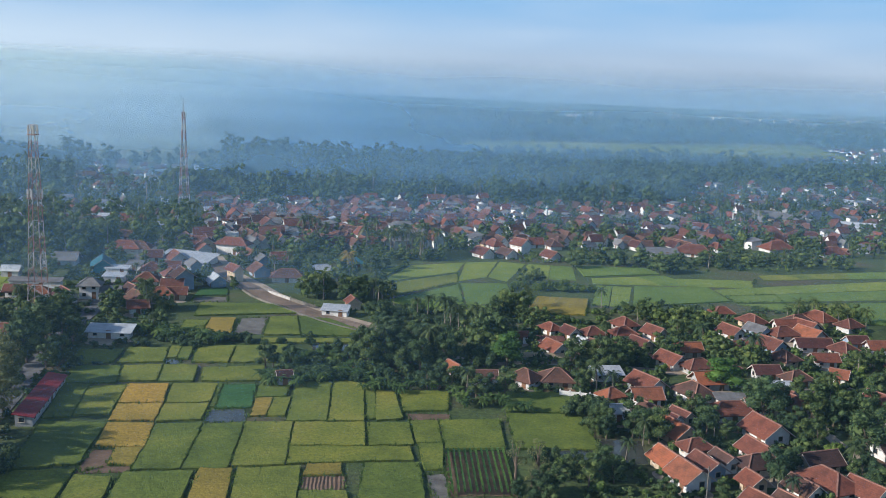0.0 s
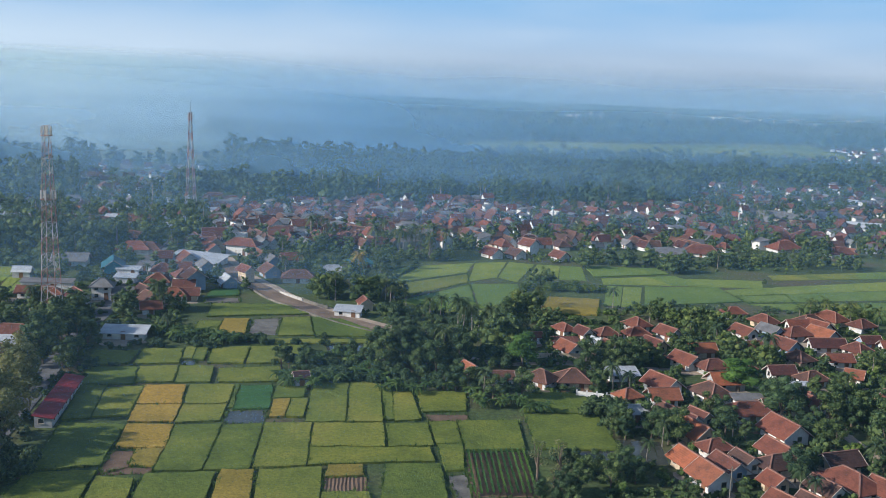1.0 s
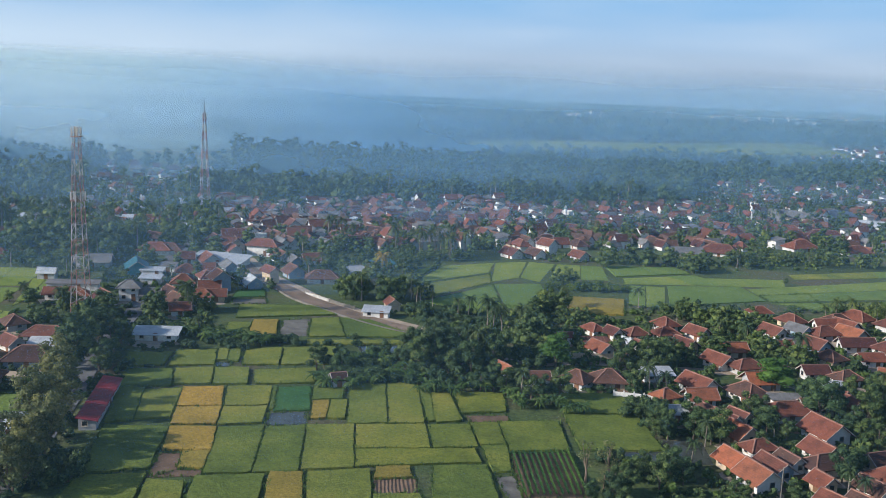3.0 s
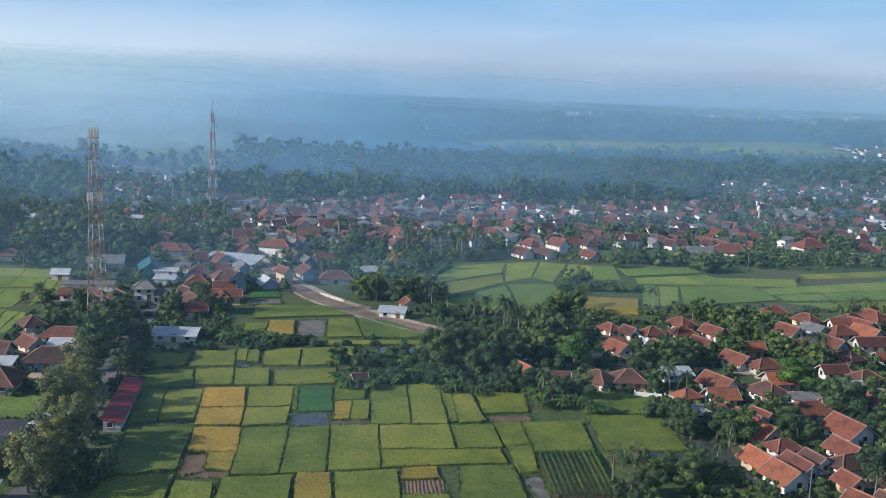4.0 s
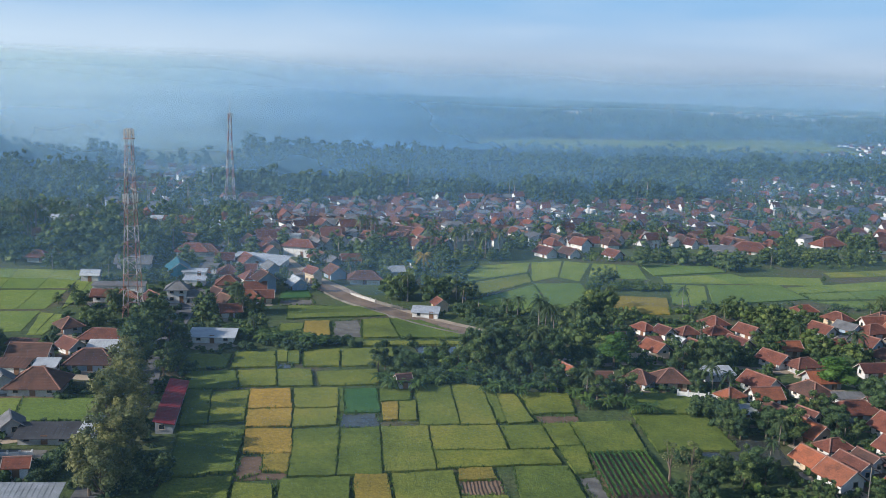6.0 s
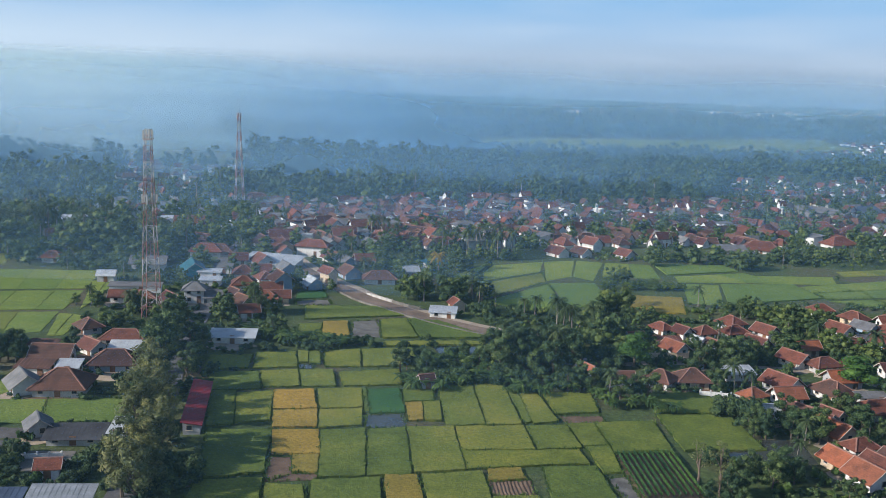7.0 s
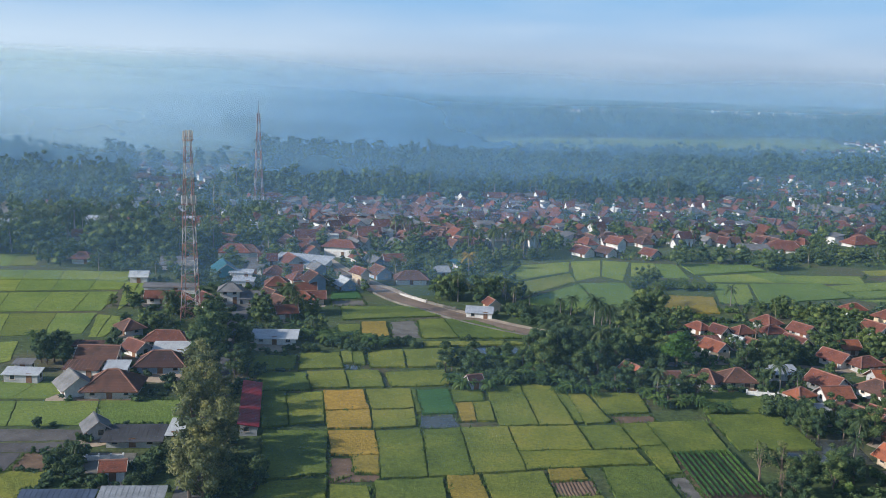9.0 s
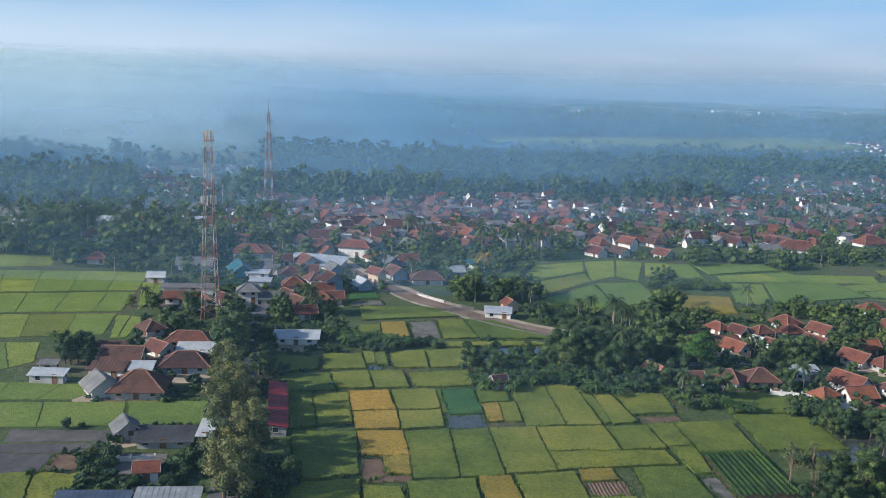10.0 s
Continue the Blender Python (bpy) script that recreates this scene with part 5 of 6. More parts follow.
def barn(x, y, L, W, turn, kind, roof, wall, high, label, category="shed"):
    """A long low building: like a house, but with its own height."""
    ob = build_house(L, W, kind, roof, wall, 1)
    ob.name = "barn"
    ob.matrix_basis = pose(x, y, ground_z(x, y) + 0.1, 0, 0, turn) @ Matrix.Diagonal((1, 1, high / 2.8, 1))
    for i in range(-4, 5):
        a = radians(turn)
        TAKEN.append((x + i / 8 * L * math.cos(a), y + i / 8 * L * math.sin(a), W * 0.55))
    return tagged(ob, label, category, "sheds")


barn(-85.6, 190.7, 27.4, 4.2, 99, "shed", "maroon", "grey", 2.5, "long narrow shed with a dark red metal roof")
barn(-103.8, 171.8, 11.4, 6.4, 6, "shed", "black", "grey", 2.3, "low shed with a grey corrugated roof")
barn(-96.3, 174.0, 3.4, 5.8, 0, "shed", "pale", "white", 3.2, "small pale shed beside the street")
shops = barn(-107.0, 141.8, 12.0, 6.0, 4, "shed", "navy", "blue", 2.8, "row of roadside shops with blue walls under dark blue sheets", "shop")
for x, w, mat in ((-4.6, 2.6, "sign_red"), (-1.4, 2.2, "blue_sheet"), (1.6, 1.6, "sign_orange"), (4.2, 2.4, "blue_sheet")):
    part("signboard", Shape().box(x - w / 2, x + w / 2, -2.52, -2.42, 1.1, 2.0).mesh("signboard", mat), shops, "painted shop signboard")
barn(-95.4, 143.0, 10.6, 6.4, 4, "shed", "zinc", "white", 3.2, "roadside building with a pale sheet roof")
barn(-92.6, 139.0, 5.2, 2.6, 4, "shed", "white", "blue", 2.6, "small white-roofed shop building", "shop")


def yard(name, a, b, c, d, mat, lift, label):
    s = Shape().slab([(x, y, ground_z(x, y) + lift) for x, y in (d, c, b, a)], 0.6)
    QUADS.append((a, b, c, d))
    return tagged(new(name, s.mesh(name, mat)), label, "yard", kind="structure")


yard("yard", (-110.5, 166.3), (-102.0, 167.1), (-100.4, 158.3), (-108.9, 157.5), "grey", 0.1, "brownish concrete yard between sheds")
yard("pond", (22.7, 188.5), (40.0, 188.4), (39.3, 176.5), (21.0, 175.7), "water", 0.02, "dark still fish pond under trees")
yard("pond", (-37.3, 245.9), (-26.0, 247.1), (-24.0, 239.3), (-35.4, 238.2), "water", 0.05, "small pale pond beside the gardens")


def fence(x0, y0, x1, y1, posts, mat, high):
    """A low wall of posts and rails."""
    root = new("fence")
    root.location = (x0, y0, ground_z(x0, y0))
    d = Vector((x1 - x0, y1 - y0, 0))
    for i in range(posts + 1):
        p = d * (i / posts)
        part("post", Shape().box(p.x - 0.15, p.x + 0.15, p.y - 0.15, p.y + 0.15, -0.5, high + 0.2).mesh("post", mat), root)
    part("panel", Shape().beam((0, 0, high * 0.45), (d.x, d.y, high * 0.45), 0.14, high * 0.9).mesh("panel", mat), root)
    return tagged(root, "low whitewashed masonry boundary wall with posts", "wall", "boundary walls")


fence(-59.0, 298.6, -50.3, 289.6, 5, "concrete", 1.0)
fence(-50.3, 289.6, -41.5, 281.8, 5, "grey", 1.0)
fence(26.0, 214.3, 35.1, 212.4, 4, "wall_white", 1.6)
fence(15.8, 243.2, 30.9, 244.7, 5, "wall_cream", 1.5)
fence(-115.8, 161.7, -103.4, 163.9, 6, "wall_white", 1.0)

def utility_pole(x, y, high):
    root = new("utility_pole")
    root.location = (x, y, ground_z(x, y))
    v, f = taper([(0, 0, -0.6), (0, 0, high)], [0.14, 0.09], 8)
    part("pole", mesh_of("pole", v, f, ["grey"]), root)
    part("crossarm", Shape().beam((-0.8, 0, high - 0.5), (0.8, 0, high - 0.5), 0.09).mesh("crossarm", "grey"), root)
    return tagged(root, "grey concrete utility pole with a short crossarm", "pole", "utility poles")


utility_pole(45.2, 156.5, 8.5)

# ---- the town ----
Q1 = ((-137.8, 542.3), (20.0, 622.7), (6.5, 403.5), (-104.5, 363.5))
Q2 = ((17.8, 587.7), (178.2, 653.7), (112.5, 434.3), (6.7, 407.9))
Q3 = ((193.5, 783.7), (394.8, 858.5), (210.8, 452.9), (105.1, 426.5))
Q4 = ((484.9, 1405.0), (750.3, 1537.5), (496.8, 1027.4), (356.4, 1044.4))
Q5 = ((-268.7, 464.2), (-140.0, 552.6), (-110.2, 379.2), (-201.4, 356.5))
GLADE = ((-271.1, 722.9), (-186.2, 727.4), (-167.6, 546.2), (-227.4, 543.6))
TOWN_SPOTS = spread(Q1, 420, 0.7, 1) + spread(Q2, 210, 1.2, 2) + spread(Q3, 190, 1.8, 3) + spread(Q5, 34, 6, 4) + spread(GLADE, 34, 5, 9)

# ---- fields ----
field('green', (-79.6, 201.5), (-72.4, 204.0), (-69.9, 186.3), (-76.4, 184.4))
field('green', (-85.8, 202.4), (-80.5, 203.2), (-76.8, 183.7), (-81.5, 181.9))
field('ripe', (-72.2, 204.8), (-63.6, 206.4), (-61.5, 194.7), (-70.1, 192.9))
field('ripe', (-70.0, 191.9), (-61.3, 193.7), (-59.9, 184.4), (-68.6, 182.7))
field('ripe', (-68.2, 181.2), (-59.4, 182.4), (-57.7, 170.5), (-66.3, 169.7))
field('ripe', (-62.3, 169.4), (-57.7, 170.0), (-57.0, 162.3), (-61.2, 162.3))
field('soil', (-66.5, 168.3), (-62.6, 168.8), (-61.5, 161.8), (-65.5, 157.9))
field('soil', (-61.4, 161.3), (-56.9, 161.9), (-56.9, 159.5), (-64.9, 157.8))
field('green', (-80.9, 180.1), (-68.6, 181.1), (-66.5, 161.4), (-77.3, 157.7))
field('green', (-77.2, 156.6), (-66.2, 158.8), (-64.9, 147.1), (-76.9, 145.7))
field('lime', (-62.6, 206.6), (-53.0, 208.4), (-51.7, 196.4), (-60.6, 194.5))
field('lime', (-60.5, 193.5), (-51.7, 195.4), (-50.9, 186.0), (-59.2, 183.9))
field('deep', (-51.3, 208.2), (-44.4, 209.7), (-42.5, 195.0), (-49.8, 193.3))
field('green', (-52.5, 208.1), (-51.7, 208.2), (-50.2, 193.8), (-51.0, 193.7))
field('water', (-50.5, 192.1), (-43.0, 193.9), (-41.8, 186.2), (-49.9, 185.4))
field('ripe', (-42.4, 200.2), (-39.1, 201.1), (-38.4, 190.5), (-41.3, 189.7))
field('lime', (-38.6, 201.2), (-35.2, 202.3), (-34.6, 191.0), (-37.9, 190.3))
field('green', (-43.3, 208.7), (-36.7, 210.5), (-36.4, 202.9), (-42.6, 201.3))
field('lime', (-35.3, 213.0), (-27.7, 214.6), (-25.5, 189.7), (-33.5, 187.9))
field('lime', (-27.0, 214.7), (-20.1, 215.7), (-17.8, 190.6), (-24.9, 189.7))
field('lime', (-19.4, 213.0), (-17.2, 211.4), (-15.6, 192.6), (-17.0, 191.7))
field('lime', (-16.7, 209.5), (-12.9, 210.8), (-9.6, 193.4), (-15.2, 191.3))
field('green', (-11.5, 211.4), (-0.1, 211.9), (-0.1, 200.1), (-9.4, 197.8))
field('soil', (-8.8, 196.8), (0.2, 198.1), (0.4, 194.7), (-8.0, 192.2))
field('green', (-58.7, 182.1), (-50.1, 183.9), (-48.3, 161.9), (-56.3, 160.2))
field('green', (-49.4, 183.6), (-42.0, 185.8), (-40.0, 163.3), (-47.7, 161.7))
field('lime', (-41.4, 185.9), (-32.3, 187.5), (-30.2, 166.5), (-39.3, 163.9))
field('lime', (-31.6, 187.6), (-17.5, 189.4), (-16.4, 177.5), (-30.5, 175.5))
field('green', (-30.4, 174.7), (-7.6, 178.0), (-6.4, 171.9), (-29.7, 166.8))
field('green', (-16.8, 189.5), (-8.5, 191.2), (-6.7, 179.3), (-15.4, 177.6))
field('green', (-7.9, 192.0), (-2.4, 193.1), (-1.3, 181.4), (-6.0, 180.3))
field('green', (-5.8, 179.7), (-1.1, 180.9), (-0.8, 168.4), (-4.1, 167.5))
field('green', (-1.8, 193.4), (10.9, 195.8), (11.4, 180.1), (-0.3, 178.2))
field('crop', (-0.4, 177.0), (11.3, 179.0), (12.5, 158.9), (0.7, 157.6))
field('grey', (-3.7, 165.6), (-0.5, 166.5), (0.6, 156.3), (-2.1, 155.9))
field('green', (13.3, 213.8), (27.8, 216.8), (28.7, 203.0), (13.1, 201.6))
field('green', (12.9, 199.8), (28.9, 202.0), (30.9, 182.5), (14.0, 180.4))
field('lime', (-57.3, 158.9), (-45.6, 161.0), (-44.6, 148.2), (-56.1, 146.9))
field('ripe', (-44.7, 162.1), (-39.0, 163.0), (-37.2, 149.0), (-43.3, 148.3))
field('lime', (-37.9, 163.1), (-27.1, 165.9), (-25.5, 150.2), (-36.2, 149.1))
field('ripe', (-25.7, 166.8), (-19.8, 168.0), (-19.3, 163.3), (-25.9, 162.1))
field('furrow', (-25.9, 161.6), (-18.5, 162.9), (-17.9, 157.4), (-25.4, 156.0))
field('lime', (-25.4, 155.2), (-17.8, 156.4), (-16.3, 151.2), (-25.1, 150.3))
field('green', (-15.3, 168.8), (-5.4, 170.4), (-3.4, 152.6), (-15.0, 151.4))
field('lime', (-65.2, 156.2), (-58.7, 156.5), (-57.2, 146.8), (-63.6, 146.1))
field('green', (-81.0, 231.8), (-71.8, 233.4), (-69.7, 222.1), (-79.7, 219.6))
field('green', (-91.8, 227.6), (-82.0, 230.2), (-81.2, 219.4), (-90.9, 216.5))
field('lime', (-71.2, 234.9), (-68.9, 235.3), (-67.5, 226.1), (-69.7, 225.7))
field('lime', (-68.5, 235.4), (-66.0, 235.8), (-64.5, 225.1), (-66.8, 224.8))
field('water', (-69.5, 224.3), (-65.7, 224.5), (-65.5, 221.9), (-68.8, 221.3))
field('green', (-64.7, 236.1), (-55.9, 238.5), (-54.6, 224.5), (-62.8, 223.2))
field('lime', (-55.2, 238.6), (-42.7, 242.3), (-40.8, 227.6), (-53.7, 224.7))
field('lime', (-77.4, 217.3), (-69.1, 219.5), (-67.1, 208.3), (-74.7, 206.4))
field('lime', (-68.5, 219.6), (-61.0, 220.8), (-58.8, 209.5), (-66.3, 208.0))
field('green', (-88.7, 214.7), (-78.2, 217.2), (-75.3, 205.5), (-86.7, 203.0))
field('green', (-59.0, 219.4), (-45.2, 223.3), (-43.8, 212.6), (-57.0, 209.7))
field('lime', (-75.9, 280.4), (-53.4, 283.5), (-45.7, 274.9), (-73.8, 265.7))
field('ripe', (-68.4, 263.6), (-61.9, 265.4), (-59.6, 248.4), (-66.2, 246.1))
field('grey', (-60.3, 265.7), (-53.3, 268.3), (-51.3, 251.5), (-58.6, 248.5))
field('green', (-52.5, 268.5), (-45.3, 271.1), (-41.4, 252.7), (-50.6, 250.0))
field('green', (-44.6, 271.2), (-35.4, 270.4), (-20.5, 255.3), (-40.3, 251.8))
field('lime', (-50.5, 246.7), (-28.1, 250.6), (-20.5, 248.7), (-50.0, 242.6))
field('green', (-74.6, 259.9), (-68.7, 261.1), (-67.6, 248.1), (-73.4, 247.0))
field('deep', (-80.8, 298.0), (-72.8, 301.3), (-70.8, 292.4), (-80.1, 289.0))
field('grey', (-79.6, 286.8), (-70.1, 290.3), (-68.7, 284.0), (-78.9, 281.2))
field('ripe', (29.0, 314.2), (46.0, 313.4), (42.0, 291.8), (24.2, 291.9))
field('young', (-30.5, 333.0), (-17.5, 358.0), (-26.5, 322.0), (-27.5, 300.0))
field_block('young', 1, 1, (-15.3, 356.0), (4.9, 368.7), (1.9, 348.3), (-25.5, 322.8))
field_block('young', 1, 1, (-24.9, 320.2), (2.1, 345.3), (2.4, 331.0), (-21.5, 300.4))
field_block('young', 1, 1, (5.3, 368.9), (18.2, 375.2), (12.5, 341.8), (2.1, 331.8))
field_block('young', 1, 1, (19.2, 375.5), (29.3, 373.1), (20.0, 335.9), (13.1, 342.0))
field_block('young', 1, 1, (-20.6, 298.3), (2.5, 328.2), (4.4, 293.1), (-10.1, 287.3))
field_block('young', 1, 1, (2.9, 329.2), (19.7, 333.0), (21.2, 298.6), (5.2, 293.9))
field_block('young', 2, 1, (30.1, 373.3), (47.7, 371.5), (45.9, 343.5), (24.2, 344.6))
field_block('young', 2, 1, (51.8, 336.8), (64.9, 335.9), (58.1, 304.1), (46.5, 306.3))
field_block('young', 3, 1, (52.0, 349.0), (81.0, 360.0), (92.0, 341.5), (51.0, 338.5))
field('young', (49.0, 372.0), (78.0, 374.0), (80.0, 362.0), (50.0, 351.0))
field('young', (66.0, 336.5), (93.0, 340.0), (95.5, 319.0), (60.0, 306.0))
field_block('young', 1, 1, (84.5, 354.8), (114.7, 356.8), (110.2, 342.0), (83.0, 340.9))
field_block('young', 3, 2, (94.5, 337.4), (170.3, 366.6), (157.3, 331.9), (97.0, 317.8))
field_block('lime', 3, 1, (120.3, 368.1), (180.9, 390.5), (174.9, 373.4), (119.3, 357.7))
field_block('young', 3, 1, (96.5, 316.1), (155.7, 328.1), (140.8, 291.2), (112.5, 306.9))
field_block('young', 5, 2, (-207.8, 307.8), (-149.6, 316.1), (-145.9, 290.0), (-196.2, 277.8))
field_block('young', 5, 1, (-195.2, 275.9), (-145.3, 287.9), (-142.6, 264.1), (-188.0, 255.2))
field_block('young', 4, 1, (-186.9, 253.0), (-142.8, 262.2), (-139.6, 241.3), (-176.8, 230.4))
field_block('young', 2, 1, (-147.6, 300.9), (-140.1, 306.6), (-138.0, 281.1), (-138.4, 264.8))
field_block('young', 2, 1, (-142.4, 261.0), (-134.0, 259.3), (-133.0, 239.1), (-137.1, 238.5))
field_block('young', 3, 1, (-175.9, 228.6), (-152.1, 232.1), (-147.4, 216.8), (-158.5, 202.1))
field_block('young', 3, 1, (-155.4, 201.0), (-124.7, 205.0), (-129.1, 193.3), (-152.3, 189.8))
field_block('young', 3, 1, (-151.6, 188.5), (-101.3, 196.1), (-98.0, 181.9), (-147.2, 175.1))
field('mud', (-134.4, 175.3), (-114.6, 177.2), (-114.6, 172.2), (-133.2, 169.4))
field('mud', (-133.0, 168.4), (-114.8, 170.6), (-115.8, 166.2), (-131.9, 164.5))
field('mud', (-131.7, 163.8), (-122.4, 164.8), (-122.0, 157.0), (-128.1, 156.3))
field('crop', (-121.4, 164.9), (-115.6, 165.3), (-115.6, 157.6), (-121.0, 157.0))
field('lime', (-127.7, 155.3), (-122.4, 155.8), (-118.5, 141.0), (-123.0, 140.4))
field('lime', (-121.8, 155.9), (-113.9, 156.6), (-114.0, 141.4), (-117.8, 141.0))
field_block('young', 2, 1, (-208.2, 333.0), (-187.9, 337.6), (-184.0, 318.3), (-204.2, 312.2))

VALLEY = ((-800.0, 1750.0), (-470.0, 1750.0), (-175.0, 745.0), (-360.0, 745.0))
FAR_FIELDS = ((15.0, 1260.0), (560.0, 1520.0), (500.0, 1200.0), (8.0, 1080.0))
OPEN_LAND = ((5.0, 1270.0), (580.0, 1540.0), (480.0, 1090.0), (0.0, 1010.0))
field_block("lime", 8, 2, *FAR_FIELDS)
town(TOWN_SPOTS, 125)
town(spread(Q4, 70, 6, 5), 0)
far_rng = random.Random(77)
for i in range(110):
    y = far_rng.uniform(2500, 4400)
    x = y * far_rng.choice((far_rng.uniform(0.06, 0.5), far_rng.gauss(0.34, 0.06)))
    if i % 15 == 1:
        x, y = far_rng.gauss(322, 22), far_rng.gauss(2490, 25)
    w, d, h = far_rng.uniform(4, 11), far_rng.uniform(5, 8), far_rng.uniform(5, 7.5)
    if i == 0:
        x, y, w, h = 1552, 4529, 46, 16
    block = Shape().box(-w / 2, w / 2, -d / 2, d / 2, -6, h).slab([(-w / 2 - 1, -d / 2 - 1, h + 0.6), (w / 2 + 1, -d / 2 - 1, h + 0.6), (w / 2 + 1, d / 2 + 1, h + 1.2), (-w / 2 - 1, d / 2 + 1, h + 1.2)], 0.5)
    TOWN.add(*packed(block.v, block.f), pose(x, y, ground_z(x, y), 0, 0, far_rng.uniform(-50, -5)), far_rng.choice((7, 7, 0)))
tagged(TOWN.build("far_houses", TOWN_MATS), "far scattered red-roofed houses of the town", "houses", kind="stuff")

# ---- trees ----
grove('mixed', -13.9, 230.5, 15, 9.4, 6.6, 8.5)
grove('palm', -16.9, 235.2, 5, 11.4, 5.7, 5.6)
grove('mixed', -7.4, 236.7, 14, 10.4, 5.7, 8.5)
grove('mixed', 5.2, 254.2, 14, 11.3, 5.7, 9.4)
grove('palm', 4.9, 259.8, 5, 13.2, 4.7, 7.0)
grove('mixed', -40.9, 222.2, 5, 5.7, 3.8, 6.7)
grove('bush', -29.7, 215.5, 26, 15.3, 3.8, 3.8)
grove('banana', -32.5, 217.1, 20, 15.3, 4.8, 3.8)
grove('mixed', -22.8, 233.9, 5, 11.3, 4.7, 5.2)
grove('banana', -26.0, 229.0, 14, 11.0, 5.0, 3.6)
grove('bush', -24.8, 233.9, 14, 15.0, 5.6, 3.0)
grove('bush', -10.9, 222.5, 24, 13.3, 7.6, 3.8)
grove('bush', 3.0, 238.4, 24, 13.3, 8.5, 3.8)
grove('bush', 13.0, 261.2, 24, 15.1, 8.5, 3.8)
grove('banana', -10.0, 210.5, 12, 11.5, 2.9, 3.8)
grove('mixed', 5.9, 212.8, 10, 13.4, 3.8, 7.7)
grove('banana', 8.4, 202.0, 10, 9.6, 4.8, 3.8)
grove('mixed', 13.4, 240.1, 3, 4.7, 3.8, 7.8)
grove('round', 14.3, 235.4, 1, 0.5, 0.5, 10.5)
grove('mixed', 30.2, 250.5, 4, 11.4, 3.8, 4.9)
grove('mixed', 34.1, 220.7, 7, 6.7, 9.6, 7.2)
grove('mixed', 37.1, 234.1, 5, 5.7, 4.8, 8.6)
grove('bush', 30.2, 201.5, 10, 4.8, 9.6, 3.9)
grove('mixed', 35.8, 192.0, 8, 7.7, 9.6, 6.6)
grove('palm', 36.1, 188.9, 2, 4.8, 5.8, 5.8)
grove('mixed', 44.2, 196.0, 5, 7.7, 5.8, 6.5)
grove('mixed', 15.7, 159.0, 5, 7.8, 3.9, 5.8)
grove('bush', -54.8, 242.8, 22, 24.5, 1.9, 2.8)
grove('banana', -67.9, 241.6, 14, 9.4, 2.8, 3.8)
grove('bush', -34.2, 223.3, 10, 5.7, 3.8, 3.8)
grove('banana', -37.3, 210.4, 6, 4.8, 1.9, 3.8)
grove('thin', 15.4, 162.5, 3, 5.8, 3.9, 8.8)
grove('mixed', 26.2, 168.6, 5, 5.8, 4.9, 7.8)
grove('bush', 22.5, 176.0, 6, 5.8, 2.9, 2.9)
grove('mixed', 50.2, 245.0, 4, 11.3, 3.8, 4.9)
grove('mixed', 66.2, 257.2, 7, 9.4, 5.6, 7.0)
grove('palm', 44.8, 260.2, 3, 13.2, 3.8, 6.3)
grove('mixed', 61.4, 267.9, 5, 9.4, 3.7, 6.4)
grove('mixed', 70.2, 275.0, 5, 7.5, 4.7, 7.0)
grove('mixed', -36.9, 297.9, 14, 11.1, 5.6, 9.3)
grove('mixed', -28.0, 303.7, 8, 9.2, 5.5, 8.3)
grove('palm', -18.8, 294.2, 3, 7.4, 3.7, 6.2)
grove('bush', -18.8, 283.5, 14, 14.9, 3.7, 3.7)
grove('bush', -10.6, 271.9, 12, 15.0, 4.7, 3.7)
grove('gold', -35.6, 327.8, 1, 0.5, 0.5, 8.3)
grove('mixed', -50.6, 328.9, 8, 9.2, 7.3, 7.3)
grove('mixed', -26.9, 344.4, 8, 14.6, 7.3, 7.3)
grove('palm', -5.4, 276.1, 3, 7.5, 3.7, 7.0)
grove('palm', 1.4, 265.0, 3, 4.7, 2.8, 8.4)
grove('mixed', 16.2, 286.9, 8, 9.3, 7.5, 8.4)
grove('mixed', 26.0, 282.0, 4, 7.5, 3.7, 6.4)
grove('palm', 25.0, 299.3, 2, 2.8, 1.9, 7.3)
grove('palm', 48.5, 302.8, 1, 0.9, 0.9, 6.1)
grove('banana', 32.6, 324.9, 22, 14.7, 3.7, 3.7)
grove('mixed', 30.0, 335.0, 4, 7.0, 3.5, 6.5)
grove('banana', 44.8, 326.7, 14, 11.0, 3.7, 3.7)
grove('mixed', 60.7, 290.1, 6, 12.1, 4.6, 7.0)
grove('mixed', 73.3, 284.9, 5, 9.3, 3.7, 6.3)
grove('mixed', 60.0, 368.0, 9, 22.0, 4.0, 8.5)
grove('mixed', 68.9, 380.8, 9, 19.8, 5.4, 9.0)
grove('mixed', 76.9, 366.9, 8, 12.6, 5.4, 8.1)
grove('mixed', 107.3, 385.7, 14, 23.1, 7.1, 7.1)
grove('mixed', 130.4, 397.8, 14, 21.0, 7.0, 7.0)
grove('mixed', 148.0, 393.9, 14, 26.2, 7.0, 7.0)
grove('bush', 104.2, 349.6, 9, 10.0, 2.0, 2.6)
grove('mixed', 175.2, 434.1, 10, 22.0, 6.8, 7.6)
grove('mixed', 120.5, 301.3, 8, 12.8, 7.3, 6.9)
grove('palm', 113.5, 293.3, 3, 8.3, 3.7, 6.9)
grove('round', 66.4, 223.1, 1, 0.5, 0.5, 8.5)
grove('mixed', 84.9, 184.9, 1, 0.3, 0.3, 13.4)
grove('mixed', 70.0, 203.6, 1, 0.3, 0.3, 9.6)
grove('mixed', 43.2, 186.8, 1, 0.3, 0.3, 8.7)
grove('mixed', 80.4, 243.9, 1, 0.3, 0.3, 10.3)
grove('mixed', 80.6, 202.6, 1, 0.3, 0.3, 9.5)
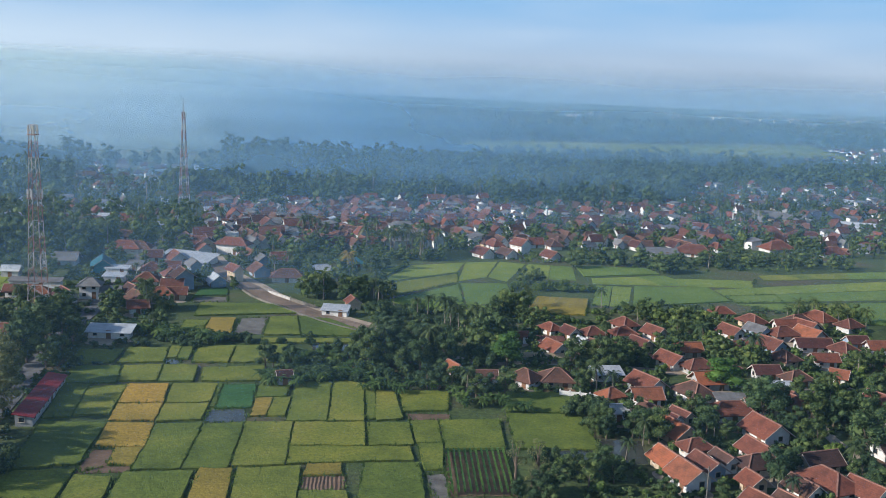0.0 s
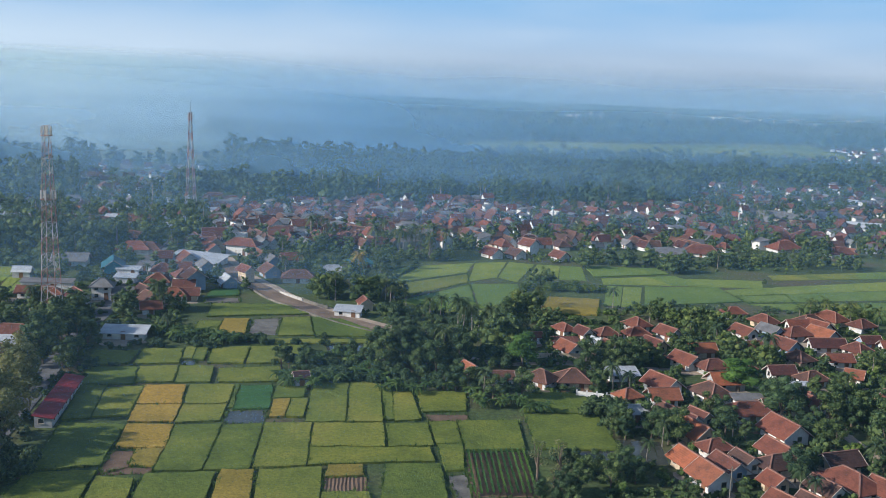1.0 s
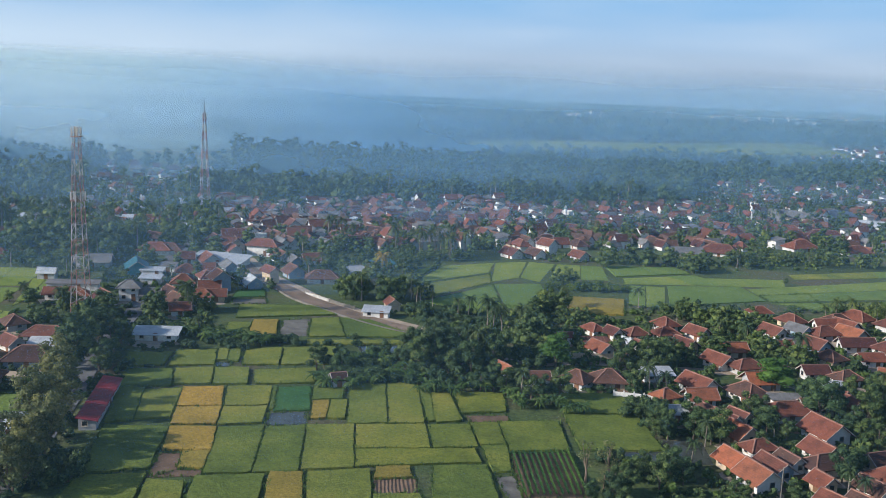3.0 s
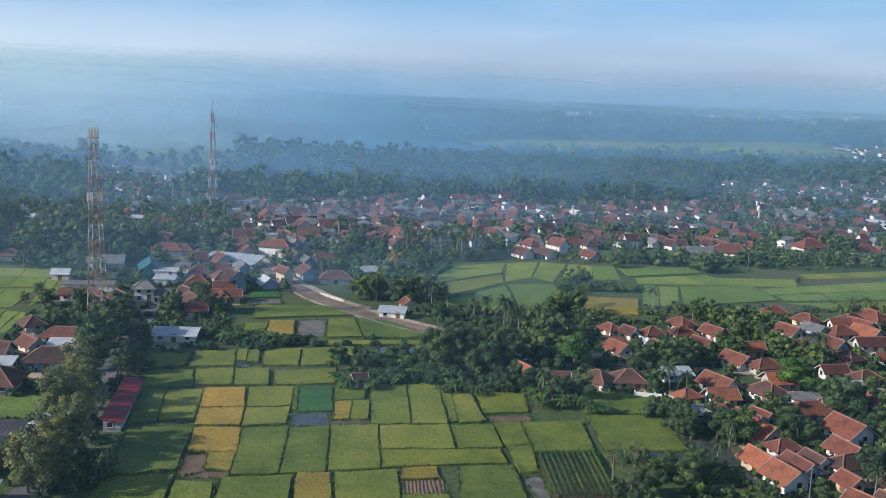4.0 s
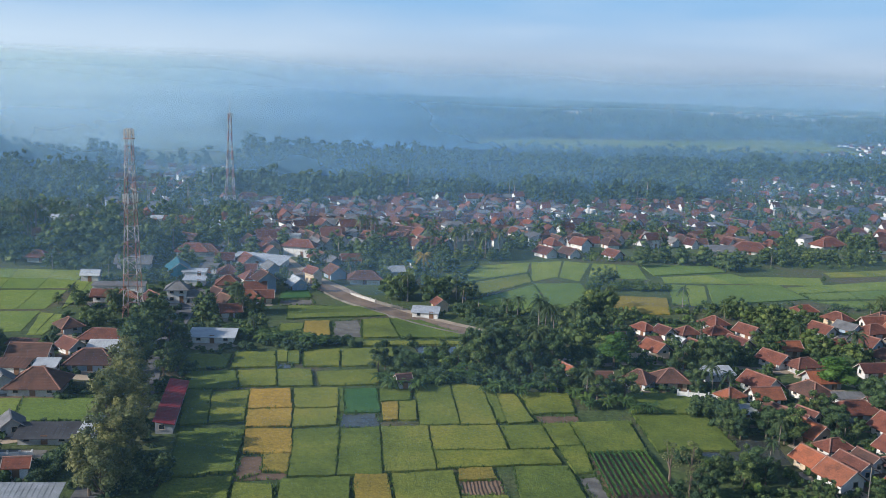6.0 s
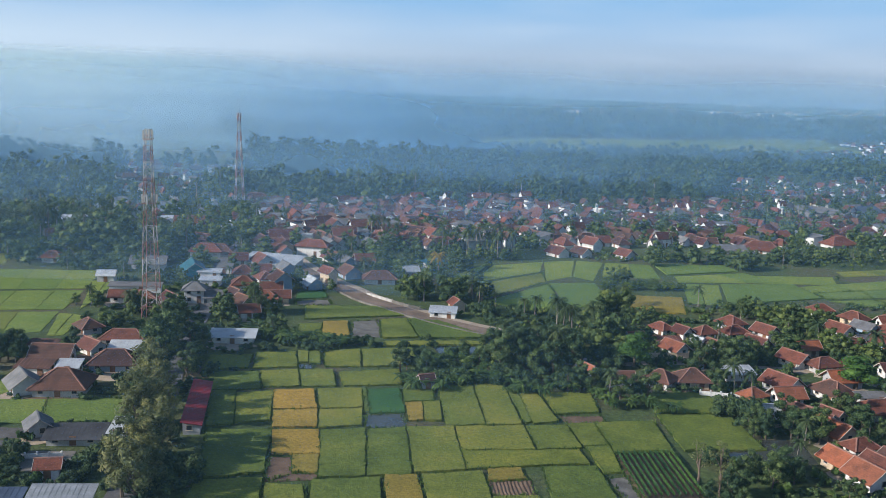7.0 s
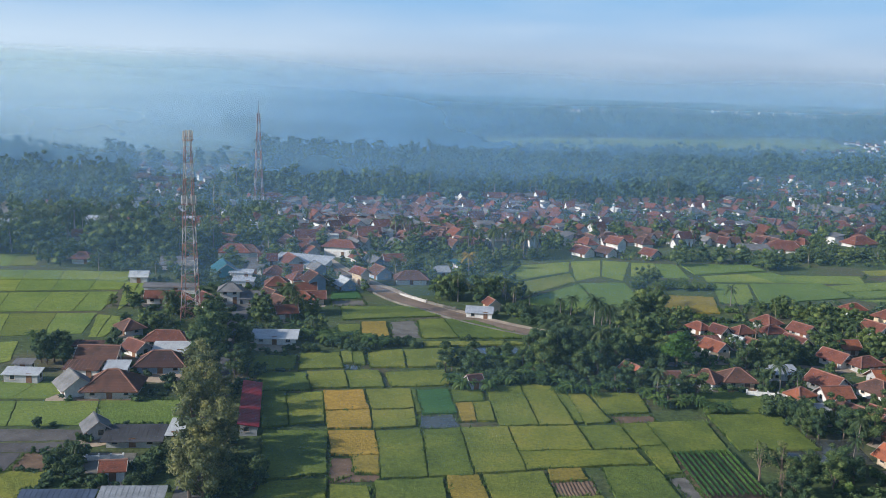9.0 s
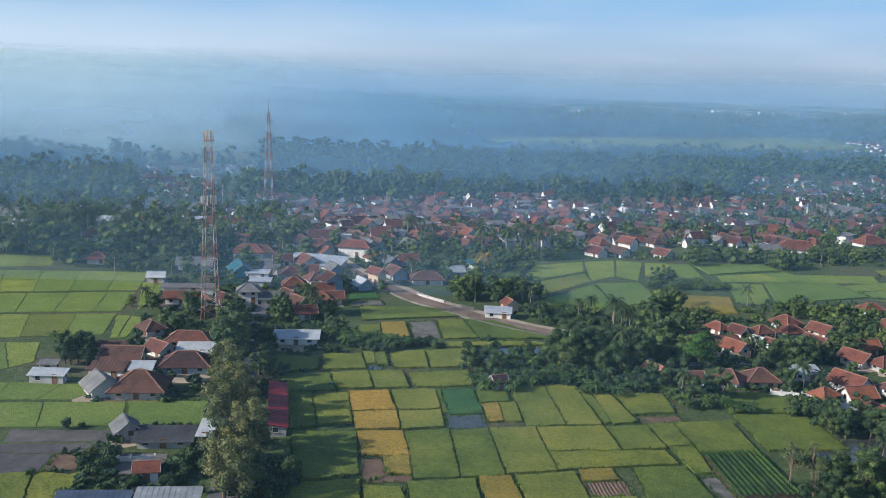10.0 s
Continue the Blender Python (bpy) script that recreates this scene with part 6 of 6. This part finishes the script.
grove('mixed', 50.4, 183.0, 1, 0.3, 0.3, 6.8)
grove('mixed', 54.9, 194.2, 1, 0.3, 0.3, 7.7)
grove('mixed', 61.8, 170.4, 1, 0.3, 0.3, 7.7)
grove('mixed', 82.9, 218.9, 1, 0.3, 0.3, 6.6)
grove('mixed', 70.8, 208.0, 6, 4.8, 6.7, 7.1)
grove('mixed', 56.0, 196.0, 5, 5.8, 4.8, 5.7)
grove('mixed', 44.2, 191.5, 4, 5.8, 4.8, 6.5)
grove('palm', 33.0, 181.3, 7, 6.8, 5.8, 5.7)
grove('mixed', 32.5, 193.5, 4, 4.8, 7.7, 5.7)
grove('mixed', 76.9, 247.4, 5, 4.7, 4.7, 7.6)
grove('mixed', 86.4, 221.4, 4, 5.7, 4.7, 6.3)
grove('mixed', 84.0, 205.8, 5, 6.7, 5.7, 7.0)
grove('mixed', 76.4, 191.6, 4, 5.7, 3.8, 5.7)
grove('mixed', 96.1, 207.1, 4, 6.6, 6.6, 7.0)
grove('mixed', 78.9, 177.3, 4, 5.8, 4.8, 5.7)
grove('palm', 55.7, 169.9, 4, 6.8, 3.9, 5.7)
grove('mixed', 61.8, 175.6, 4, 5.8, 3.9, 5.7)
grove('palm', 63.8, 165.6, 3, 5.8, 2.9, 5.7)
grove('mixed', 114.1, 242.3, 6, 8.4, 4.7, 6.3)
grove('mixed', 106.8, 246.3, 4, 7.5, 3.7, 5.5)
grove('palm', 118.3, 287.9, 5, 11.0, 4.6, 6.8)
grove('mixed', 74.6, 281.6, 6, 9.3, 4.6, 7.5)
grove('mixed', 61.8, 286.3, 3, 5.6, 2.8, 5.5)
grove('mixed', 90.9, 244.3, 4, 8.4, 3.8, 5.5)
grove('mixed', 44.1, 161.5, 4, 5.8, 3.9, 4.3)
grove('mixed', 66.4, 161.1, 4, 9.7, 3.9, 5.0)
grove('mixed', 78.0, 164.5, 6, 9.7, 5.8, 5.7)
grove('mixed', 110.6, 216.1, 9, 11.3, 11.3, 7.6)
grove('mixed', 95.0, 176.1, 10, 13.4, 13.4, 7.1)
grove('mixed', 57.1, 240.0, 6, 13.2, 3.8, 5.6)
grove('mixed', 44.3, 243.3, 6, 9.5, 4.7, 6.3)
grove('mixed', 42.5, 239.6, 4, 4.0, 4.0, 9.0)
grove('mixed', 34.1, 232.4, 4, 4.0, 4.0, 8.5)
grove('mixed', 71.1, 248.4, 3, 4.0, 4.0, 8.0)
grove('mixed', 79.3, 244.5, 3, 4.0, 4.0, 8.5)
grove('mixed', 73.4, 213.6, 2, 4.0, 4.0, 7.5)
grove('mixed', 53.2, 201.8, 3, 4.0, 4.0, 6.5)
grove('mixed', 41.8, 191.6, 3, 4.0, 4.0, 7.5)
grove('mixed', 72.0, 193.9, 3, 4.0, 4.0, 6.5)
grove('mixed', 61.1, 248.1, 3, 4.0, 4.0, 7.5)
grove('mixed', 49.4, 246.5, 3, 4.0, 4.0, 7.0)
grove('mixed', -103.0, 232.7, 6, 4.0, 6.6, 11.5)
grove('mixed', -100.0, 219.0, 6, 2.6, 7.0, 12.0)
grove('airy', -97.0, 203.4, 6, 2.4, 8.0, 12.4)
grove('mixed', -97.2, 234.0, 4, 1.4, 6.0, 8.0)
grove('mixed', -93.4, 214.0, 5, 1.2, 8.0, 8.0)
grove('airy', -92.6, 182.0, 8, 2.4, 9.0, 12.4)
grove('airy', -88.6, 165.0, 8, 2.6, 8.0, 12.4)
grove('airy', -85.6, 149.5, 8, 2.8, 7.0, 11.4)
grove('bush', -80.3, 157.4, 10, 3.9, 5.8, 3.9)
grove('banana', -79.9, 246.2, 16, 11.3, 4.7, 3.8)
grove('mixed', -83.3, 248.3, 5, 7.5, 3.8, 6.6)
grove('bush', -74.5, 236.7, 12, 13.2, 2.8, 2.8)
grove('mixed', -90.9, 270.9, 8, 8.4, 4.7, 7.4)
grove('mixed', -133.2, 270.3, 7, 8.2, 3.6, 5.4)
grove('mixed', -123.0, 250.5, 5, 5.5, 3.7, 5.5)
grove('mixed', -136.5, 220.6, 8, 5.5, 5.5, 7.4)
grove('banana', -146.6, 231.0, 8, 5.5, 3.7, 3.7)
grove('bush', -112.6, 161.3, 12, 2.6, 5.4, 2.8)
grove('mixed', -112.6, 163.0, 3, 2.4, 3.4, 4.2)
grove('bush', -96.8, 161.8, 12, 6.8, 3.9, 2.9)
grove('mixed', -120.0, 262.9, 5, 4.6, 3.7, 7.3)
grove('mixed', -96.5, 262.5, 5, 3.0, 4.0, 7.6)
grove('mixed', -107.5, 246.5, 5, 3.0, 4.7, 8.0)
grove('mixed', -177.5, 326.5, 12, 10.8, 7.2, 9.0)
grove('mixed', -200.1, 342.4, 20, 16.2, 9.0, 12.6)
grove('mixed', -161.8, 345.6, 22, 14.4, 10.8, 15.3)
grove('mixed', -142.6, 328.9, 10, 10.8, 7.2, 9.9)
grove('mixed', -156.5, 316.5, 8, 9.0, 5.4, 7.2)
grove('mixed', -149.0, 360.6, 14, 14.4, 10.8, 10.8)
grove('palm', -189.2, 363.4, 12, 19.7, 10.7, 13.4)
grove('mixed', -133.9, 371.2, 14, 17.9, 12.5, 9.9)
grove('palm', -212.2, 371.2, 10, 19.6, 12.4, 12.4)
grove('mixed', -114.7, 392.3, 10, 10.7, 12.4, 10.7)
grove('mixed', -88.9, 281.3, 4, 5.6, 4.6, 6.5)
grove('mixed', -82.6, 305.1, 5, 7.4, 3.7, 5.5)
grove('palm', -47.1, 404.8, 6, 21.3, 12.4, 9.8)
grove('mixed', -47.3, 387.9, 10, 21.5, 7.2, 6.3)
grove('mixed', -60.1, 384.2, 6, 19.7, 9.0, 7.2)
grove('palm', -18.8, 380.8, 11, 18.0, 7.2, 11.7)
grove('bush', -19.6, 369.7, 14, 19.9, 4.5, 4.5)
grove('mixed', -19.3, 373.7, 8, 18.1, 3.6, 6.3)
grove('mixed', -27.1, 393.8, 10, 17.9, 7.2, 8.1)
grove('mixed', -7.4, 399.6, 10, 17.9, 7.2, 8.1)
grove('mixed', -110.8, 261.6, 4, 2.6, 4.6, 7.0)
grove('bush', -100.5, 155.4, 7, 5.8, 2.9, 2.9)
grove('mixed', -67.7, 303.9, 5, 5.5, 5.5, 7.4)
woodland([Q1], 7.4, 6.5, 21, 0.16, (), 9)
woodland([Q2], 7.6, 7.0, 22, 0.16, (), 10)
woodland([Q5], 9.0, 8.0, 23, 0.16, (), 12)
woodland([GLADE], 14.0, 7.0, 35, 0.3)
woodland([((-173.5, 387.4), (-23.4, 415.3), (-31.9, 316.5), (-139.8, 300.2))], 9.0, 6.5, 34, 0.15, (), 6)
woodland([((-270.3, 373.0), (-165.6, 376.7), (-153.6, 336.6), (-246.9, 334.0))], 8.0, 8.0, 28, 0.3)
woodland([Q3], 9.0, 7.0, 29, 0.15, (), 14)
woodland([((-470, 800), (360, 770), (257.5, 564.6), (-340.2, 450))], 11.0, 13.0, 24, 0.10, (Q3, Q2, Q5, GLADE, VALLEY))
woodland([((240.8, 790), (470, 770), (262.3, 458.5), (193.9, 444.0))], 10.0, 9.0, 25, 0.1, (Q3,))
woodland([((-500, 1040), (620, 1230), (470, 770), (-470, 800))], 13.5, 14.0, 26, 0.05, (OPEN_LAND, Q4, VALLEY))
woodland([((-700, 1750), (900, 1700), (620, 1230), (-400, 1070))], 21.0, 15.0, 30, 0.0, (OPEN_LAND, Q4, VALLEY))
woodland([((-1400, 2600), (1400, 2600), (900, 1700), (-900, 1750))], 34.0, 7.5, 27, 0.0)
woodland([((-2200, 4300), (2200, 4300), (1400, 2600), (-1400, 2600))], 75.0, 6.5, 38, 0.0)
tagged(TREES.build("woodland", TREE_MATS), "dense misty woods of broadleaf trees and palms", "woods", kind="stuff")
undergrowth(((10.8, 305.0), (131.8, 313.2), (104.2, 144.6), (19.4, 155.2)), 3.0, 31)
undergrowth(((-41.0, 278.4), (14.6, 300.9), (18.5, 205.6), (-39.1, 217.9)), 4.4, 32)
undergrowth(((-164.8, 387.7), (-23.4, 415.3), (-31.9, 316.5), (-139.8, 300.2)), 5.2, 36)
undergrowth(((10.0, 400.0), (150.0, 412.0), (140.0, 372.0), (28.0, 378.0)), 4.2, 37)
undergrowth(((-139.9, 309.3), (-82.2, 319.3), (-83.7, 144.3), (-122.0, 141.8)), 3.4, 33)
bund_grass()
